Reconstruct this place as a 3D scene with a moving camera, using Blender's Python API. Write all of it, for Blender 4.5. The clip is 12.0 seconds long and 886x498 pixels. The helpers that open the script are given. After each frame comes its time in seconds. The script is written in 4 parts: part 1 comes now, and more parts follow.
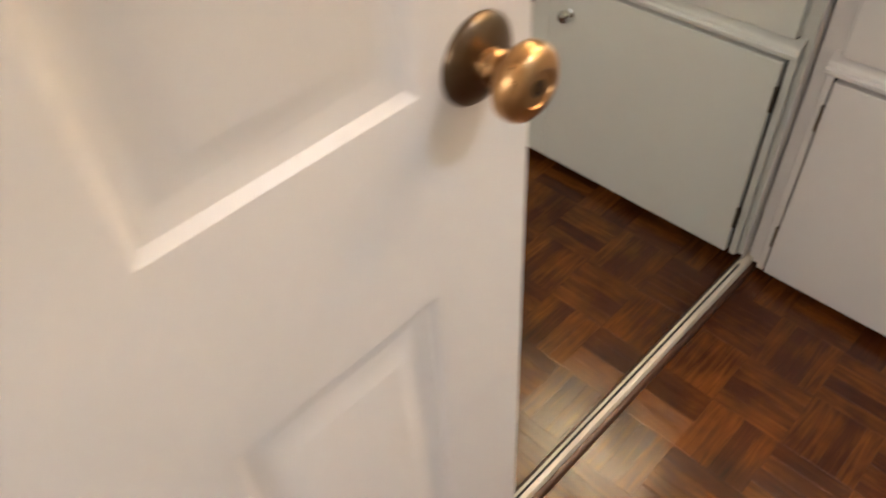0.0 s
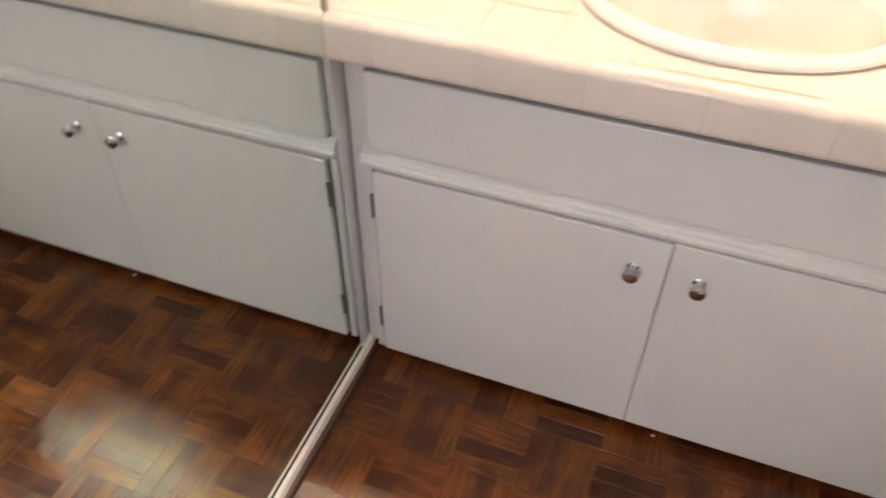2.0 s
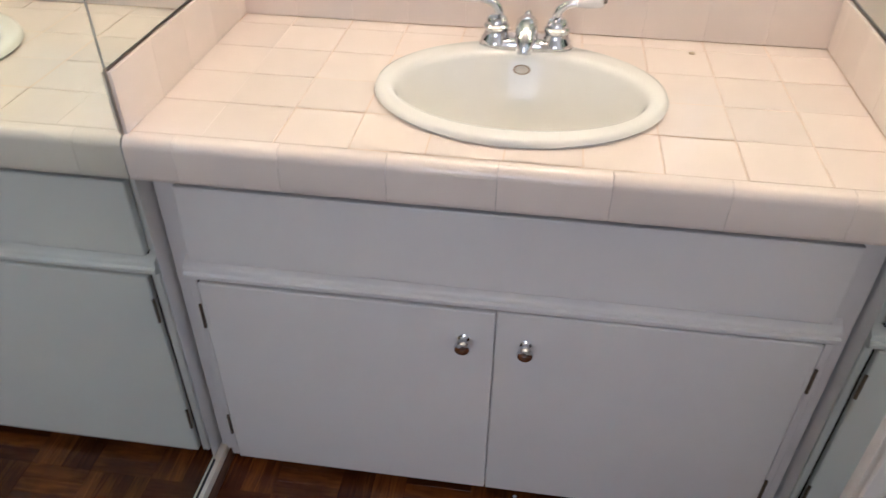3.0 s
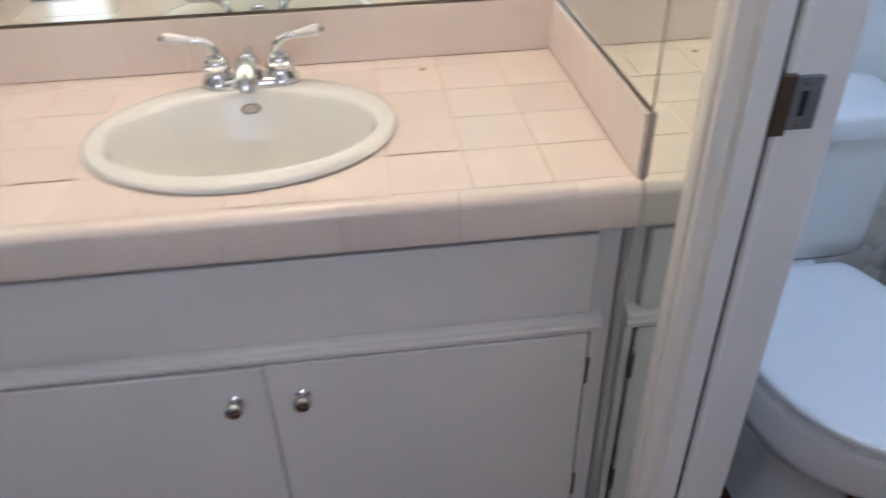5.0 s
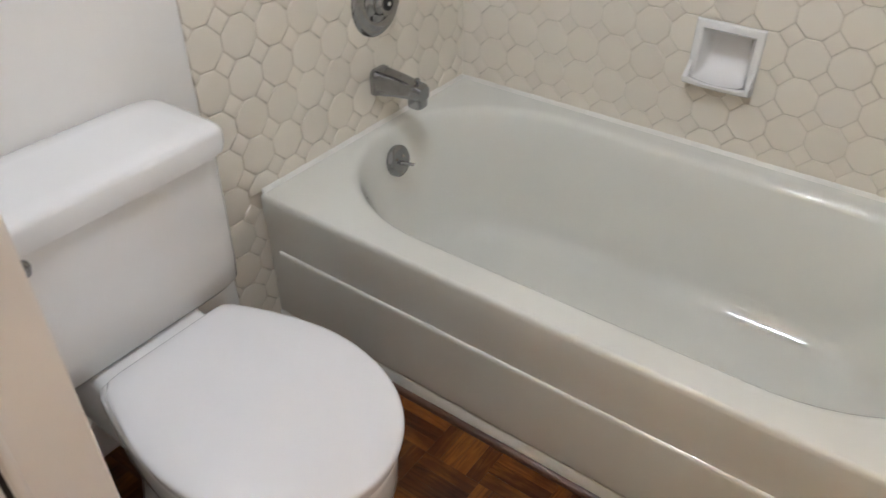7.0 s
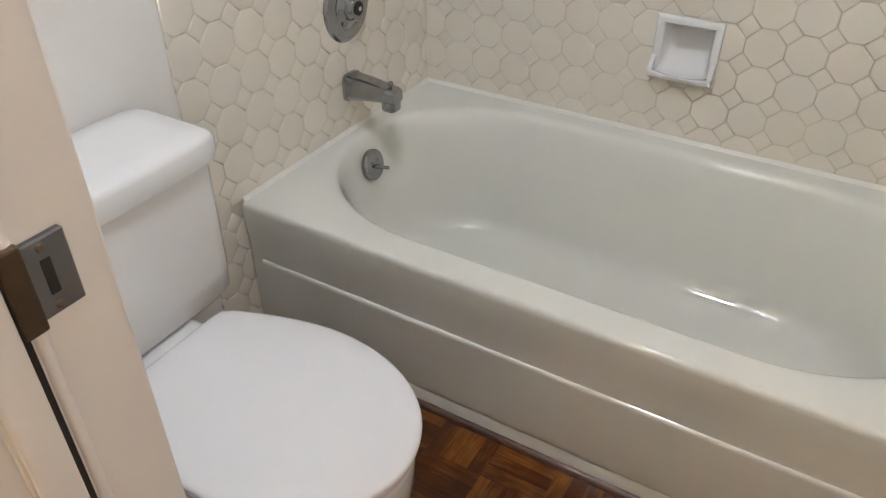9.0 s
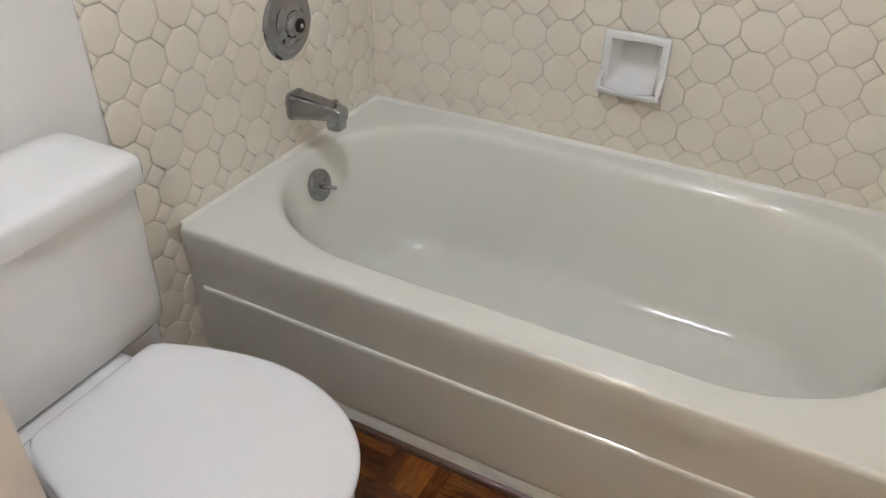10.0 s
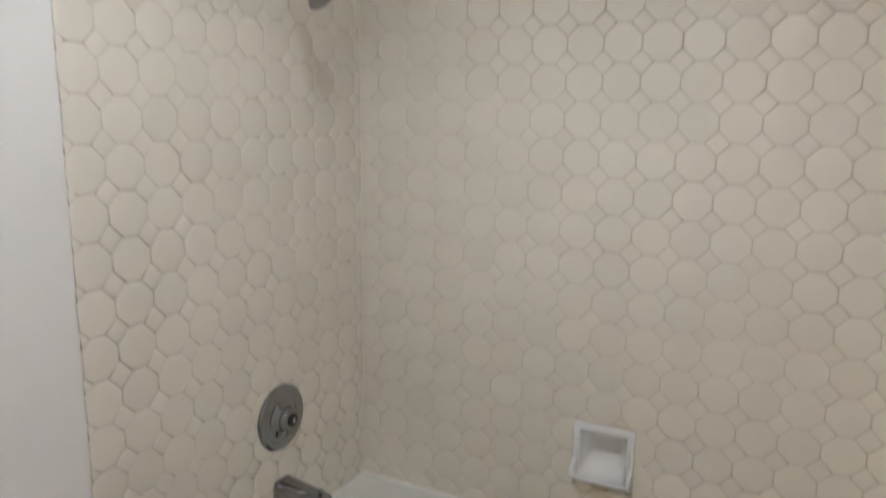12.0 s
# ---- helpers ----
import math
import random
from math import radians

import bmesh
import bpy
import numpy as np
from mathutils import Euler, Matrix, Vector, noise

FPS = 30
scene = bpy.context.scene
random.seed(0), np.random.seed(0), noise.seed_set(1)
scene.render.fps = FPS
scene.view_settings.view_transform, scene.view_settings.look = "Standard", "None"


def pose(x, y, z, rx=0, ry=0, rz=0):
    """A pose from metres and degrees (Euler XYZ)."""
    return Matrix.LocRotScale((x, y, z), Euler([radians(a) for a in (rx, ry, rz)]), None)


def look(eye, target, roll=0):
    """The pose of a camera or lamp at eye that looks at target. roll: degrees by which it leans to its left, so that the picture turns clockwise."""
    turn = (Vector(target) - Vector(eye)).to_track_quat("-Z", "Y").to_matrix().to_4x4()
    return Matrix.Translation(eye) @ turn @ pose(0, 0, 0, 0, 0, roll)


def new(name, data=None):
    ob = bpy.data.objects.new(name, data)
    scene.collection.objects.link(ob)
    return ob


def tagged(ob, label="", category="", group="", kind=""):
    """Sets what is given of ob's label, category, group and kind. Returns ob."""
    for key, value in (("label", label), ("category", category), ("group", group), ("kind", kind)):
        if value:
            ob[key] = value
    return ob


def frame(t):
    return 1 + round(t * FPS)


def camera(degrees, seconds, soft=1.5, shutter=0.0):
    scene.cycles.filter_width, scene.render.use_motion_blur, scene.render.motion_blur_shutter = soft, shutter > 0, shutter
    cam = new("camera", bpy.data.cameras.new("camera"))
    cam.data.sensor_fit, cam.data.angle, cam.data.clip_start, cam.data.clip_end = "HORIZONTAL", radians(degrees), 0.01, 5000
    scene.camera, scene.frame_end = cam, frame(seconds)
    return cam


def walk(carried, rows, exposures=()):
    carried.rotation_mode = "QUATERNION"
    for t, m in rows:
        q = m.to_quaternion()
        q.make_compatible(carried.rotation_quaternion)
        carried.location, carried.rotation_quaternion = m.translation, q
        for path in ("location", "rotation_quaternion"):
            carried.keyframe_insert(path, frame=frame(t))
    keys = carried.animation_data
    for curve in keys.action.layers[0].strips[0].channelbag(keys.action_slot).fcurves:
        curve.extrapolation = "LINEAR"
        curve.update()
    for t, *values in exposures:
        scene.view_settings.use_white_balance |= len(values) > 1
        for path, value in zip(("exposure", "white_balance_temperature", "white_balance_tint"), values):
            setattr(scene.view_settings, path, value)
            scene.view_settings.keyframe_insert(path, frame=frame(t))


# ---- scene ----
cam = camera(61.2, 12.0, 1.35, 0.5)
PATH = [
    (0, (-1.17, -0.353, 1.206), (-0.231, 0.68, -0.226), -4.2),
    (0.5, (-1.016, -0.359, 1.181), (0.029, 0.578, -0.243), -3.0),
    (1, (-0.934, -0.409, 1.194), (0.224, 0.395, -0.225), -1.7),
    (1.5, (-0.897, -0.455, 1.223), (0.363, 0.205, -0.183), -0.7),
    (2, (-0.892, -0.512, 1.252), (0.469, 0.007, -0.119), 0.2),
    (2.5, (-0.882, -0.571, 1.279), (0.6, -0.204, -0.013), 0.8),
    (2.7, (-0.886, -0.575, 1.285), (0.647, -0.279, 0.035), 1.1),
    (4.3, (-0.885, -0.645, 1.312), (0.734, -0.588, 0.138), -1.5),
    (4.5, (-0.879, -0.669, 1.298), (0.748, -0.643, 0.133), -1.1),
    (4.6, (-0.879, -0.682, 1.307), (0.736, -0.684, 0.127), -1.4),
    (5, (-0.837, -0.728, 1.269), (0.787, -0.902, 0.115), -1.5),
    (5.2, (-0.79, -0.767, 1.261), (0.814, -1.044, 0.098), -1.6),
    (5.5, (-0.716, -0.795, 1.23), (0.837, -1.281, 0.067), -1.1),
    (6, (-0.68, -0.869, 1.206), (0.688, -1.717, 0.018), -0.2),
    (6.2, (-0.688, -0.914, 1.214), (0.584, -1.905, 0.03), 0.3),
    (6.5, (-0.66, -0.991, 1.228), (0.445, -2.157, 0.037), 0.8),
    (7, (-0.67, -1.033, 1.256), (0.274, -2.333, 0.065), 0.1),
    (7.3, (-0.678, -1.041, 1.244), (0.239, -2.377, 0.072), -1.2),
    (7.5, (-0.665, -1.023, 1.253), (0.185, -2.392, 0.069), 0.9),
    (9.3, (-0.609, -0.952, 1.235), (0.205, -2.364, 0.076), -0.1),
    (9.5, (-0.62, -0.984, 1.229), (0.172, -2.41, 0.072), 0.2),
    (10, (-0.624, -1.014, 1.233), (0.136, -2.475, 0.098), 0.9),
    (10.5, (-0.669, -1.044, 1.3), (0.13, -2.522, 0.216), 0.5),
    (11, (-0.685, -1.025, 1.372), (0.159, -2.6, 0.474), 0.5),
    (11.2, (-0.682, -1.018, 1.378), (0.175, -2.641, 0.584), 0.4),
    (11.5, (-0.656, -1.029, 1.418), (0.213, -2.702, 0.752), 0.9),
    (12, (-0.693, -0.993, 1.448), (0.23, -2.727, 1.07), 0.6),
]

walk(cam, [(t, look(eye, target, roll)) for t, eye, target, roll in PATH],
     exposures=[(0, 0.95, 6450, 14), (0.5, 1.1, 6000, 12), (0.8, 1.26, 5950, 13), (1.5, 1.38, 5850, 14), (2.1, 1.12, 5700, 15), (2.6, 0.80, 5080, 14), (4.3, 0.38, 5050, 14), (5.5, 0.40, 4880, 14), (6.2, 0.5, 4950, 11), (6.5, 0.66, 5700, 11), (6.8, 0.83, 6950, 17), (10.5, 0.83, 7050, 16), (11.3, 0.64, 7100, 17), (12, 0.38, 7100, 17)])

# ---- world: the place is closed, hardly any light from outside ----
world = bpy.data.worlds.new("world")
scene.world = world
world.use_nodes = True
world.node_tree.nodes["Background"].inputs[0].default_value = (0.8, 0.85, 1.0, 1)
world.node_tree.nodes["Background"].inputs[1].default_value = 0.05
WARM, COOL = (1.0, 0.71, 0.44), (0.74, 0.87, 1.0)
GLOBE_POWER, DOME_POWER = 66.0, 250.0
hall_fill = new("hall_fill_light", bpy.data.lights.new("hall_fill_light", "AREA"))   # fill lamp added in the unseen hall to brighten the vanity front
hall_fill.data.shape, hall_fill.data.size, hall_fill.data.size_y, hall_fill.data.energy, hall_fill.data.color = "RECTANGLE", 1.1, 1.2, 12.0, (1.0, 0.93, 0.86)
hall_fill.matrix_world = look((-2.775, -0.45, 1.45), (0, -0.45, 1.2))

# ---- the plan ----
WL, WR = 0.0, -1.08            # mirror walls of the vanity room
BACK = 0.475                   # wall behind vanity, toilet and tub taps
WR2 = -1.185                   # partition's far side
TUBY = -2.70                   # long tub wall
ENDX = -1.045                  # end wall of the bath room
ENTRY = -1.53                  # wall of the entry door
CEIL = 2.42
JAMB = -0.215                  # jamb face of the bath door
JAMB2 = -0.915
COUNTER = 0.772


# ---- materials ----
def mat(name, color, rough=0.5, metal=0.0, vary=0.06, scale=6.0, bump=0.0, bscale=60.0, coat=0.0, spec=0.5, rvary=0.0, emit=None):
    m = bpy.data.materials.new(name)
    m.use_nodes = True
    nt = m.node_tree
    b = nt.nodes["Principled BSDF"]
    b.inputs["Roughness"].default_value = rough
    b.inputs["Metallic"].default_value = metal
    b.inputs["Coat Weight"].default_value = coat
    b.inputs["Coat Roughness"].default_value = 0.04
    b.inputs["Specular IOR Level"].default_value = spec
    tc = nt.nodes.new("ShaderNodeTexCoord")
    geo = nt.nodes.new("ShaderNodeNewGeometry")
    n = nt.nodes.new("ShaderNodeTexNoise")
    n.inputs["Scale"].default_value = scale
    n.inputs["Detail"].default_value = 6
    nt.links.new(geo.outputs["Position"], n.inputs["Vector"])
    mix = nt.nodes.new("ShaderNodeMix")
    mix.data_type = "RGBA"
    mix.inputs[6].default_value = (*[c * (1 - vary) for c in color], 1)
    mix.inputs[7].default_value = (*[min(1, c * (1 + vary)) for c in color], 1)
    nt.links.new(n.outputs["Fac"], mix.inputs[0])
    nt.links.new(mix.outputs[2], b.inputs["Base Color"])
    if rvary:
        r = nt.nodes.new("ShaderNodeMapRange")
        r.inputs[1].default_value, r.inputs[2].default_value = 0.35, 0.7
        r.inputs[3].default_value, r.inputs[4].default_value = max(0, rough - rvary), rough + rvary
        nt.links.new(n.outputs["Fac"], r.inputs[0])
        nt.links.new(r.outputs[0], b.inputs["Roughness"])
    if bump:
        n2 = nt.nodes.new("ShaderNodeTexNoise")
        n2.inputs["Scale"].default_value = bscale
        n2.inputs["Detail"].default_value = 4
        nt.links.new(geo.outputs["Position"], n2.inputs["Vector"])
        bp = nt.nodes.new("ShaderNodeBump")
        bp.inputs["Strength"].default_value = bump
        bp.inputs["Distance"].default_value = 0.002
        nt.links.new(n2.outputs["Fac"], bp.inputs["Height"])
        nt.links.new(bp.outputs[0], b.inputs["Normal"])
    if emit:
        b.inputs["Emission Color"].default_value = (*emit[0], 1)
        b.inputs["Emission Strength"].default_value = emit[1]
    return m


def piece_tone(m, low, high, island=False):
    """Lets each piece of a material take a tone of its own."""
    nt = m.node_tree
    b = nt.nodes["Principled BSDF"]
    old = b.inputs["Base Color"].links[0].from_socket
    src = nt.nodes.new("ShaderNodeNewGeometry" if island else "ShaderNodeObjectInfo")
    out = src.outputs["Random Per Island"] if island else src.outputs["Random"]
    r = nt.nodes.new("ShaderNodeMapRange")
    r.inputs[3].default_value, r.inputs[4].default_value = low, high
    nt.links.new(out, r.inputs[0])
    mul = nt.nodes.new("ShaderNodeVectorMath")
    mul.operation = "SCALE"
    nt.links.new(old, mul.inputs[0])
    nt.links.new(r.outputs[0], mul.inputs["Scale"])
    nt.links.new(mul.outputs[0], b.inputs["Base Color"])
    return m


def parquet_mat(name, along_y, island):
    """Stained wood finger: stretched grain, each finger a tone of its own, worn gloss."""
    m = bpy.data.materials.new(name)
    m.use_nodes = True
    nt = m.node_tree
    b = nt.nodes["Principled BSDF"]
    geo = nt.nodes.new("ShaderNodeNewGeometry")
    if island:
        rnd = geo.outputs["Random Per Island"]
    else:
        rnd = nt.nodes.new("ShaderNodeObjectInfo").outputs["Random"]
    mp = nt.nodes.new("ShaderNodeMapping")
    mp.inputs["Scale"].default_value = (90, 9, 30) if along_y else (9, 90, 30)
    nt.links.new(geo.outputs["Position"], mp.inputs["Vector"])
    off = nt.nodes.new("ShaderNodeVectorMath")
    off.operation = "ADD"
    sc = nt.nodes.new("ShaderNodeMath")
    sc.operation = "MULTIPLY"
    sc.inputs[1].default_value = 40
    nt.links.new(rnd, sc.inputs[0])
    nt.links.new(mp.outputs[0], off.inputs[0])
    nt.links.new(sc.outputs[0], off.inputs[1])
    n = nt.nodes.new("ShaderNodeTexNoise")
    n.inputs["Scale"].default_value = 1.0
    n.inputs["Detail"].default_value = 8
    n.inputs["Distortion"].default_value = 1.2
    nt.links.new(off.outputs[0], n.inputs["Vector"])
    big = nt.nodes.new("ShaderNodeTexNoise")
    big.inputs["Scale"].default_value = 5
    nt.links.new(geo.outputs["Position"], big.inputs["Vector"])
    add = nt.nodes.new("ShaderNodeMath")
    add.operation = "MULTIPLY_ADD"
    add.inputs[1].default_value = 0.30
    nt.links.new(rnd, add.inputs[0])
    half = nt.nodes.new("ShaderNodeMath")
    half.operation = "MULTIPLY_ADD"
    half.inputs[1].default_value, half.inputs[2].default_value = 0.62, -0.30
    nt.links.new(n.outputs["Fac"], half.inputs[0])
    patch = nt.nodes.new("ShaderNodeTexNoise")
    patch.inputs["Scale"].default_value = 11
    patch.inputs["Detail"].default_value = 3
    nt.links.new(geo.outputs["Position"], patch.inputs["Vector"])
    both = nt.nodes.new("ShaderNodeMath")
    both.operation = "MULTIPLY_ADD"
    both.inputs[1].default_value = 0.66
    nt.links.new(patch.outputs["Fac"], both.inputs[0])
    nt.links.new(half.outputs[0], both.inputs[2])
    nt.links.new(both.outputs[0], add.inputs[2])
    ramp = nt.nodes.new("ShaderNodeValToRGB")
    b.inputs["Specular IOR Level"].default_value = 0.34
    ramp.color_ramp.elements[0].color = (0.008, 0.0024, 0.001, 1)
    ramp.color_ramp.elements[1].color = (0.26, 0.082, 0.014, 1)
    mid = ramp.color_ramp.elements.new(0.45)
    mid.color = (0.068, 0.0175, 0.0042, 1)
    nt.links.new(add.outputs[0], ramp.inputs[0])
    nt.links.new(ramp.outputs[0], b.inputs["Base Color"])
    rr = nt.nodes.new("ShaderNodeMapRange")
    rr.inputs[1].default_value, rr.inputs[2].default_value = 0.3, 0.75
    rr.inputs[3].default_value, rr.inputs[4].default_value = 0.12, 0.22
    nt.links.new(big.outputs["Fac"], rr.inputs[0])
    nt.links.new(rr.outputs[0], b.inputs["Roughness"])
    bp = nt.nodes.new("ShaderNodeBump")
    bp.inputs["Strength"].default_value = 0.5
    bp.inputs["Distance"].default_value = 0.0012
    nt.links.new(n.outputs["Fac"], bp.inputs["Height"])
    nt.links.new(bp.outputs[0], b.inputs["Normal"])
    return m


WALL = mat("wall_paint", (0.80, 0.78, 0.75), 0.55, bump=0.12, bscale=140, vary=0.03)
CEILING = mat("ceiling_paint", (0.82, 0.81, 0.79), 0.7, bump=0.1, bscale=120, vary=0.02)
PAINT = mat("white_gloss_paint", (0.80, 0.77, 0.74), 0.34, bump=0.10, bscale=45, vary=0.035, scale=9)
CABPAINT = mat("cabinet_paint", (0.79, 0.76, 0.74), 0.36, bump=0.28, bscale=55, vary=0.04, scale=7)
TRACK = mat("cream_track", (0.74, 0.66, 0.54), 0.4, vary=0.1, scale=30)
MIRROR = mat("mirror_glass", (0.85, 0.915, 0.86), 0.018, metal=1.0, vary=0.02, scale=3, rvary=0.014)
CTILE = piece_tone(mat("counter_tile", (0.81, 0.715, 0.64), 0.16, bump=0.05, bscale=25, vary=0.03, scale=18), 0.96, 1.03)
GROUT = mat("grout", (0.70, 0.55, 0.42), 0.8, vary=0.25, scale=25, bump=0.3, bscale=200)
WTILE = piece_tone(mat("wall_tile", (0.78, 0.72, 0.625), 0.13, bump=0.06, bscale=30, vary=0.03, scale=14), 0.97, 1.02)
WTILES = piece_tone(mat("wall_tile_rest", (0.78, 0.72, 0.625), 0.13, bump=0.06, bscale=30, vary=0.03, scale=14), 0.97, 1.02, True)
WGROUT = mat("wall_grout", (0.60, 0.53, 0.44), 0.85, vary=0.45, scale=7, bump=0.3, bscale=200)
PORCELAIN = mat("porcelain", (0.79, 0.78, 0.77), 0.06, vary=0.015, coat=0.5)
SEATMAT = mat("seat_plastic", (0.77, 0.76, 0.77), 0.09, vary=0.015, coat=0.3)
ENAMEL = mat("tub_enamel", (0.74, 0.735, 0.68), 0.055, vary=0.03, scale=4, coat=0.6, rvary=0.025)
BASIN = mat("basin_porcelain", (0.80, 0.79, 0.74), 0.05, vary=0.02)
CAULK = mat("caulk", (0.77, 0.75, 0.70), 0.5, vary=0.05, scale=40, bump=0.4, bscale=90)
CHROME = mat("chrome", (0.72, 0.73, 0.75), 0.07, metal=1.0, vary=0.03)
DULLCHROME = mat("worn_chrome", (0.33, 0.33, 0.34), 0.12, metal=1.0, vary=0.12, scale=40, rvary=0.05)
BRASS = mat("aged_brass", (0.48, 0.28, 0.125), 0.30, metal=1.0, vary=0.15, scale=35, rvary=0.06)
DARKBRASS = mat("tarnished_brass", (0.15, 0.105, 0.065), 0.38, metal=1.0, vary=0.2, scale=40, rvary=0.08)
STEEL = mat("hinge_steel", (0.22, 0.18, 0.14), 0.4, metal=1.0, vary=0.25, scale=60)
STRIKE = mat("strike_steel", (0.20, 0.20, 0.21), 0.34, metal=1.0, vary=0.2, scale=50)
LIPMAT = mat("rusty_lip", (0.085, 0.055, 0.032), 0.55, metal=0.6, vary=0.3, scale=50)
# black for painted shade in gaps and holes, also the mirror's blackened edge
BLACK = mat("black_shade_and_wear", (0.02, 0.017, 0.014), 0.8, vary=0.2)
HANDLEWHITE = mat("handle_porcelain", (0.82, 0.79, 0.76), 0.15)
SUBFLOOR = mat("floor_joint", (0.045, 0.018, 0.008), 0.7, vary=0.3, scale=30)
SHOE = mat("dark_base", (0.075, 0.030, 0.014), 0.4, vary=0.3, scale=30)
FP_Y, FP_X = parquet_mat("parquet_a", True, False), parquet_mat("parquet_b", False, False)
FS_Y, FS_X = parquet_mat("parquet_c", True, True), parquet_mat("parquet_d", False, True)
GLOBE = mat("lamp_globe", (0.9, 0.88, 0.84), 0.4, emit=(WARM, GLOBE_POWER))
DOME = mat("lamp_dome", (0.9, 0.9, 0.9), 0.4, emit=(COOL, DOME_POWER))


# ---- mesh helpers ----
def part(name, bm, material, parent=None, label="", smooth=None):
    me = bpy.data.meshes.new(name)
    bmesh.ops.recalc_face_normals(bm, faces=bm.faces)
    if smooth is not None:
        for f in bm.faces:
            f.smooth = True
        for e in bm.edges:
            if len(e.link_faces) == 2 and e.calc_face_angle(0) > radians(smooth):
                e.smooth = False
    bm.to_mesh(me)
    bm.free()
    me.materials.append(material)
    ob = new(name, me)
    ob.parent = parent
    if label:
        ob["label"] = label
    return ob


def thing(name, label, category, group="", kind=""):
    return tagged(new(name), label, category, group, kind)


def box(x0, x1, y0, y1, z0, z1, bevel=0.0, seg=2, bm=None):
    bm = bm or bmesh.new()
    r = bmesh.ops.create_cube(bm, size=1)
    vs = r["verts"]
    for v in vs:
        v.co = Vector(((x0 + x1) / 2 + v.co.x * abs(x1 - x0), (y0 + y1) / 2 + v.co.y * abs(y1 - y0), (z0 + z1) / 2 + v.co.z * abs(z1 - z0)))
    if bevel:
        es = list({e for v in vs for e in v.link_edges})
        bmesh.ops.bevel(bm, geom=es, offset=bevel, segments=seg, profile=0.5, affect="EDGES")
    return bm


def loft(rings, close_start=True, close_end=True, bm=None):
    """Skin over rings with equal numbers of points."""
    bm = bm or bmesh.new()
    vr = [[bm.verts.new(p) for p in r] for r in rings]
    n = len(vr[0])
    for a, b in zip(vr, vr[1:]):
        for i in range(n):
            bm.faces.new((a[i], a[(i + 1) % n], b[(i + 1) % n], b[i]))
    for ok, r in ((close_start, vr[0]), (close_end, vr[-1])):
        if ok:
            c = bm.verts.new(sum((v.co for v in r), Vector()) / n)
            for i in range(n):
                bm.faces.new((r[i], r[(i + 1) % n], c))
    return bm


def lathe(profile, m, n=32, bm=None):
    """Turns (radius, height) pairs about the local z of the pose m."""
    rings = [[m @ Vector((r * math.cos(2 * math.pi * i / n), r * math.sin(2 * math.pi * i / n), h)) for i in range(n)] for r, h in profile]
    return loft(rings, bm=bm)


def tube(points, radii, n=16, bm=None):
    """A round bar through the points."""
    pts = [Vector(p) for p in points]
    rings = []
    for i, p in enumerate(pts):
        d = (pts[min(i + 1, len(pts) - 1)] - pts[max(i - 1, 0)]).normalized()
        q = d.to_track_quat("Z", "Y")
        r = radii[i] if isinstance(radii, (list, tuple)) else radii
        rings.append([p + q @ Vector((r * math.cos(2 * math.pi * k / n), r * math.sin(2 * math.pi * k / n), 0)) for k in range(n)])
    return loft(rings, bm=bm)


def sweep(profile, path_axis, a, b):
    """A profile of (u, v) pairs drawn out along an axis: 'x' -> (y, z), 'y' -> (x, z), 'z' -> (x, y)."""
    def at(t, u, v):
        return {"x": (t, u, v), "y": (u, t, v), "z": (u, v, t)}[path_axis]
    bm = bmesh.new()
    A = [bm.verts.new(at(a, u, v)) for u, v in profile]
    B = [bm.verts.new(at(b, u, v)) for u, v in profile]
    n = len(A)
    for i in range(n):
        bm.faces.new((A[i], A[(i + 1) % n], B[(i + 1) % n], B[i]))
    bm.faces.new(A)
    bm.faces.new(B)
    return bm


def superring(cx, cy, a, b, p, z, n=96):
    out = []
    for i in range(n):
        t = 2 * math.pi * i / n
        c, s = math.cos(t), math.sin(t)
        k = (abs(c) ** p + abs(s) ** p) ** (-1 / p)
        out.append(Vector((cx + a * c * k, cy + b * s * k, z)))
    return out


def stadium(cx, cy, a, b, e, z, n=128):
    """A ring with straight long sides and half-elliptic ends of length e."""
    out = []
    for i in range(n):
        t = 2 * math.pi * i / n
        dx, dy = abs(a * math.cos(t)), abs(b * math.sin(t))
        k = b / dy if dy > 1e-6 else 1e9
        if k * dx > a - e:
            g = a - e
            qa, qb, qc = (dx / e) ** 2 + (dy / b) ** 2, -2 * dx * g / e ** 2, (g / e) ** 2 - 1
            k = (-qb + math.sqrt(qb * qb - 4 * qa * qc)) / (2 * qa)
        out.append(Vector((cx + math.copysign(dx * k, math.cos(t)), cy + math.copysign(dy * k, math.sin(t)), z)))
    return out


def structure(name, bm, material, label, category, smooth=None):
    return tagged(part(name, bm, material, None, "", smooth), label, category, "", "structure")


# ---- setting ----
structure("wall_vanity_back", box(BACK, BACK + 0.12, TUBY - 0.12, WL + 0.12, 0, CEIL), WALL, "white painted wall behind vanity and toilet", "wall")
structure("wall_mirror_side", box(ENTRY - 0.12, BACK, WL + 0.006, WL + 0.12, 0, CEIL), WALL, "white painted wall carrying tall mirrors", "wall")
wbm = box(JAMB + 0.02, BACK, WR2, WR - 0.006, 0, CEIL)
box(ENTRY, JAMB2 - 0.02, WR2, WR - 0.006, 0, CEIL, bm=wbm)
box(JAMB2 - 0.02, JAMB + 0.02, WR2, WR - 0.006, 2.06, CEIL, bm=wbm)
structure("wall_partition", wbm, WALL, "white partition wall with the bath doorway", "wall")
tbw = box(ENDX - 0.12, -0.302, TUBY - 0.12, TUBY, 0, CEIL)
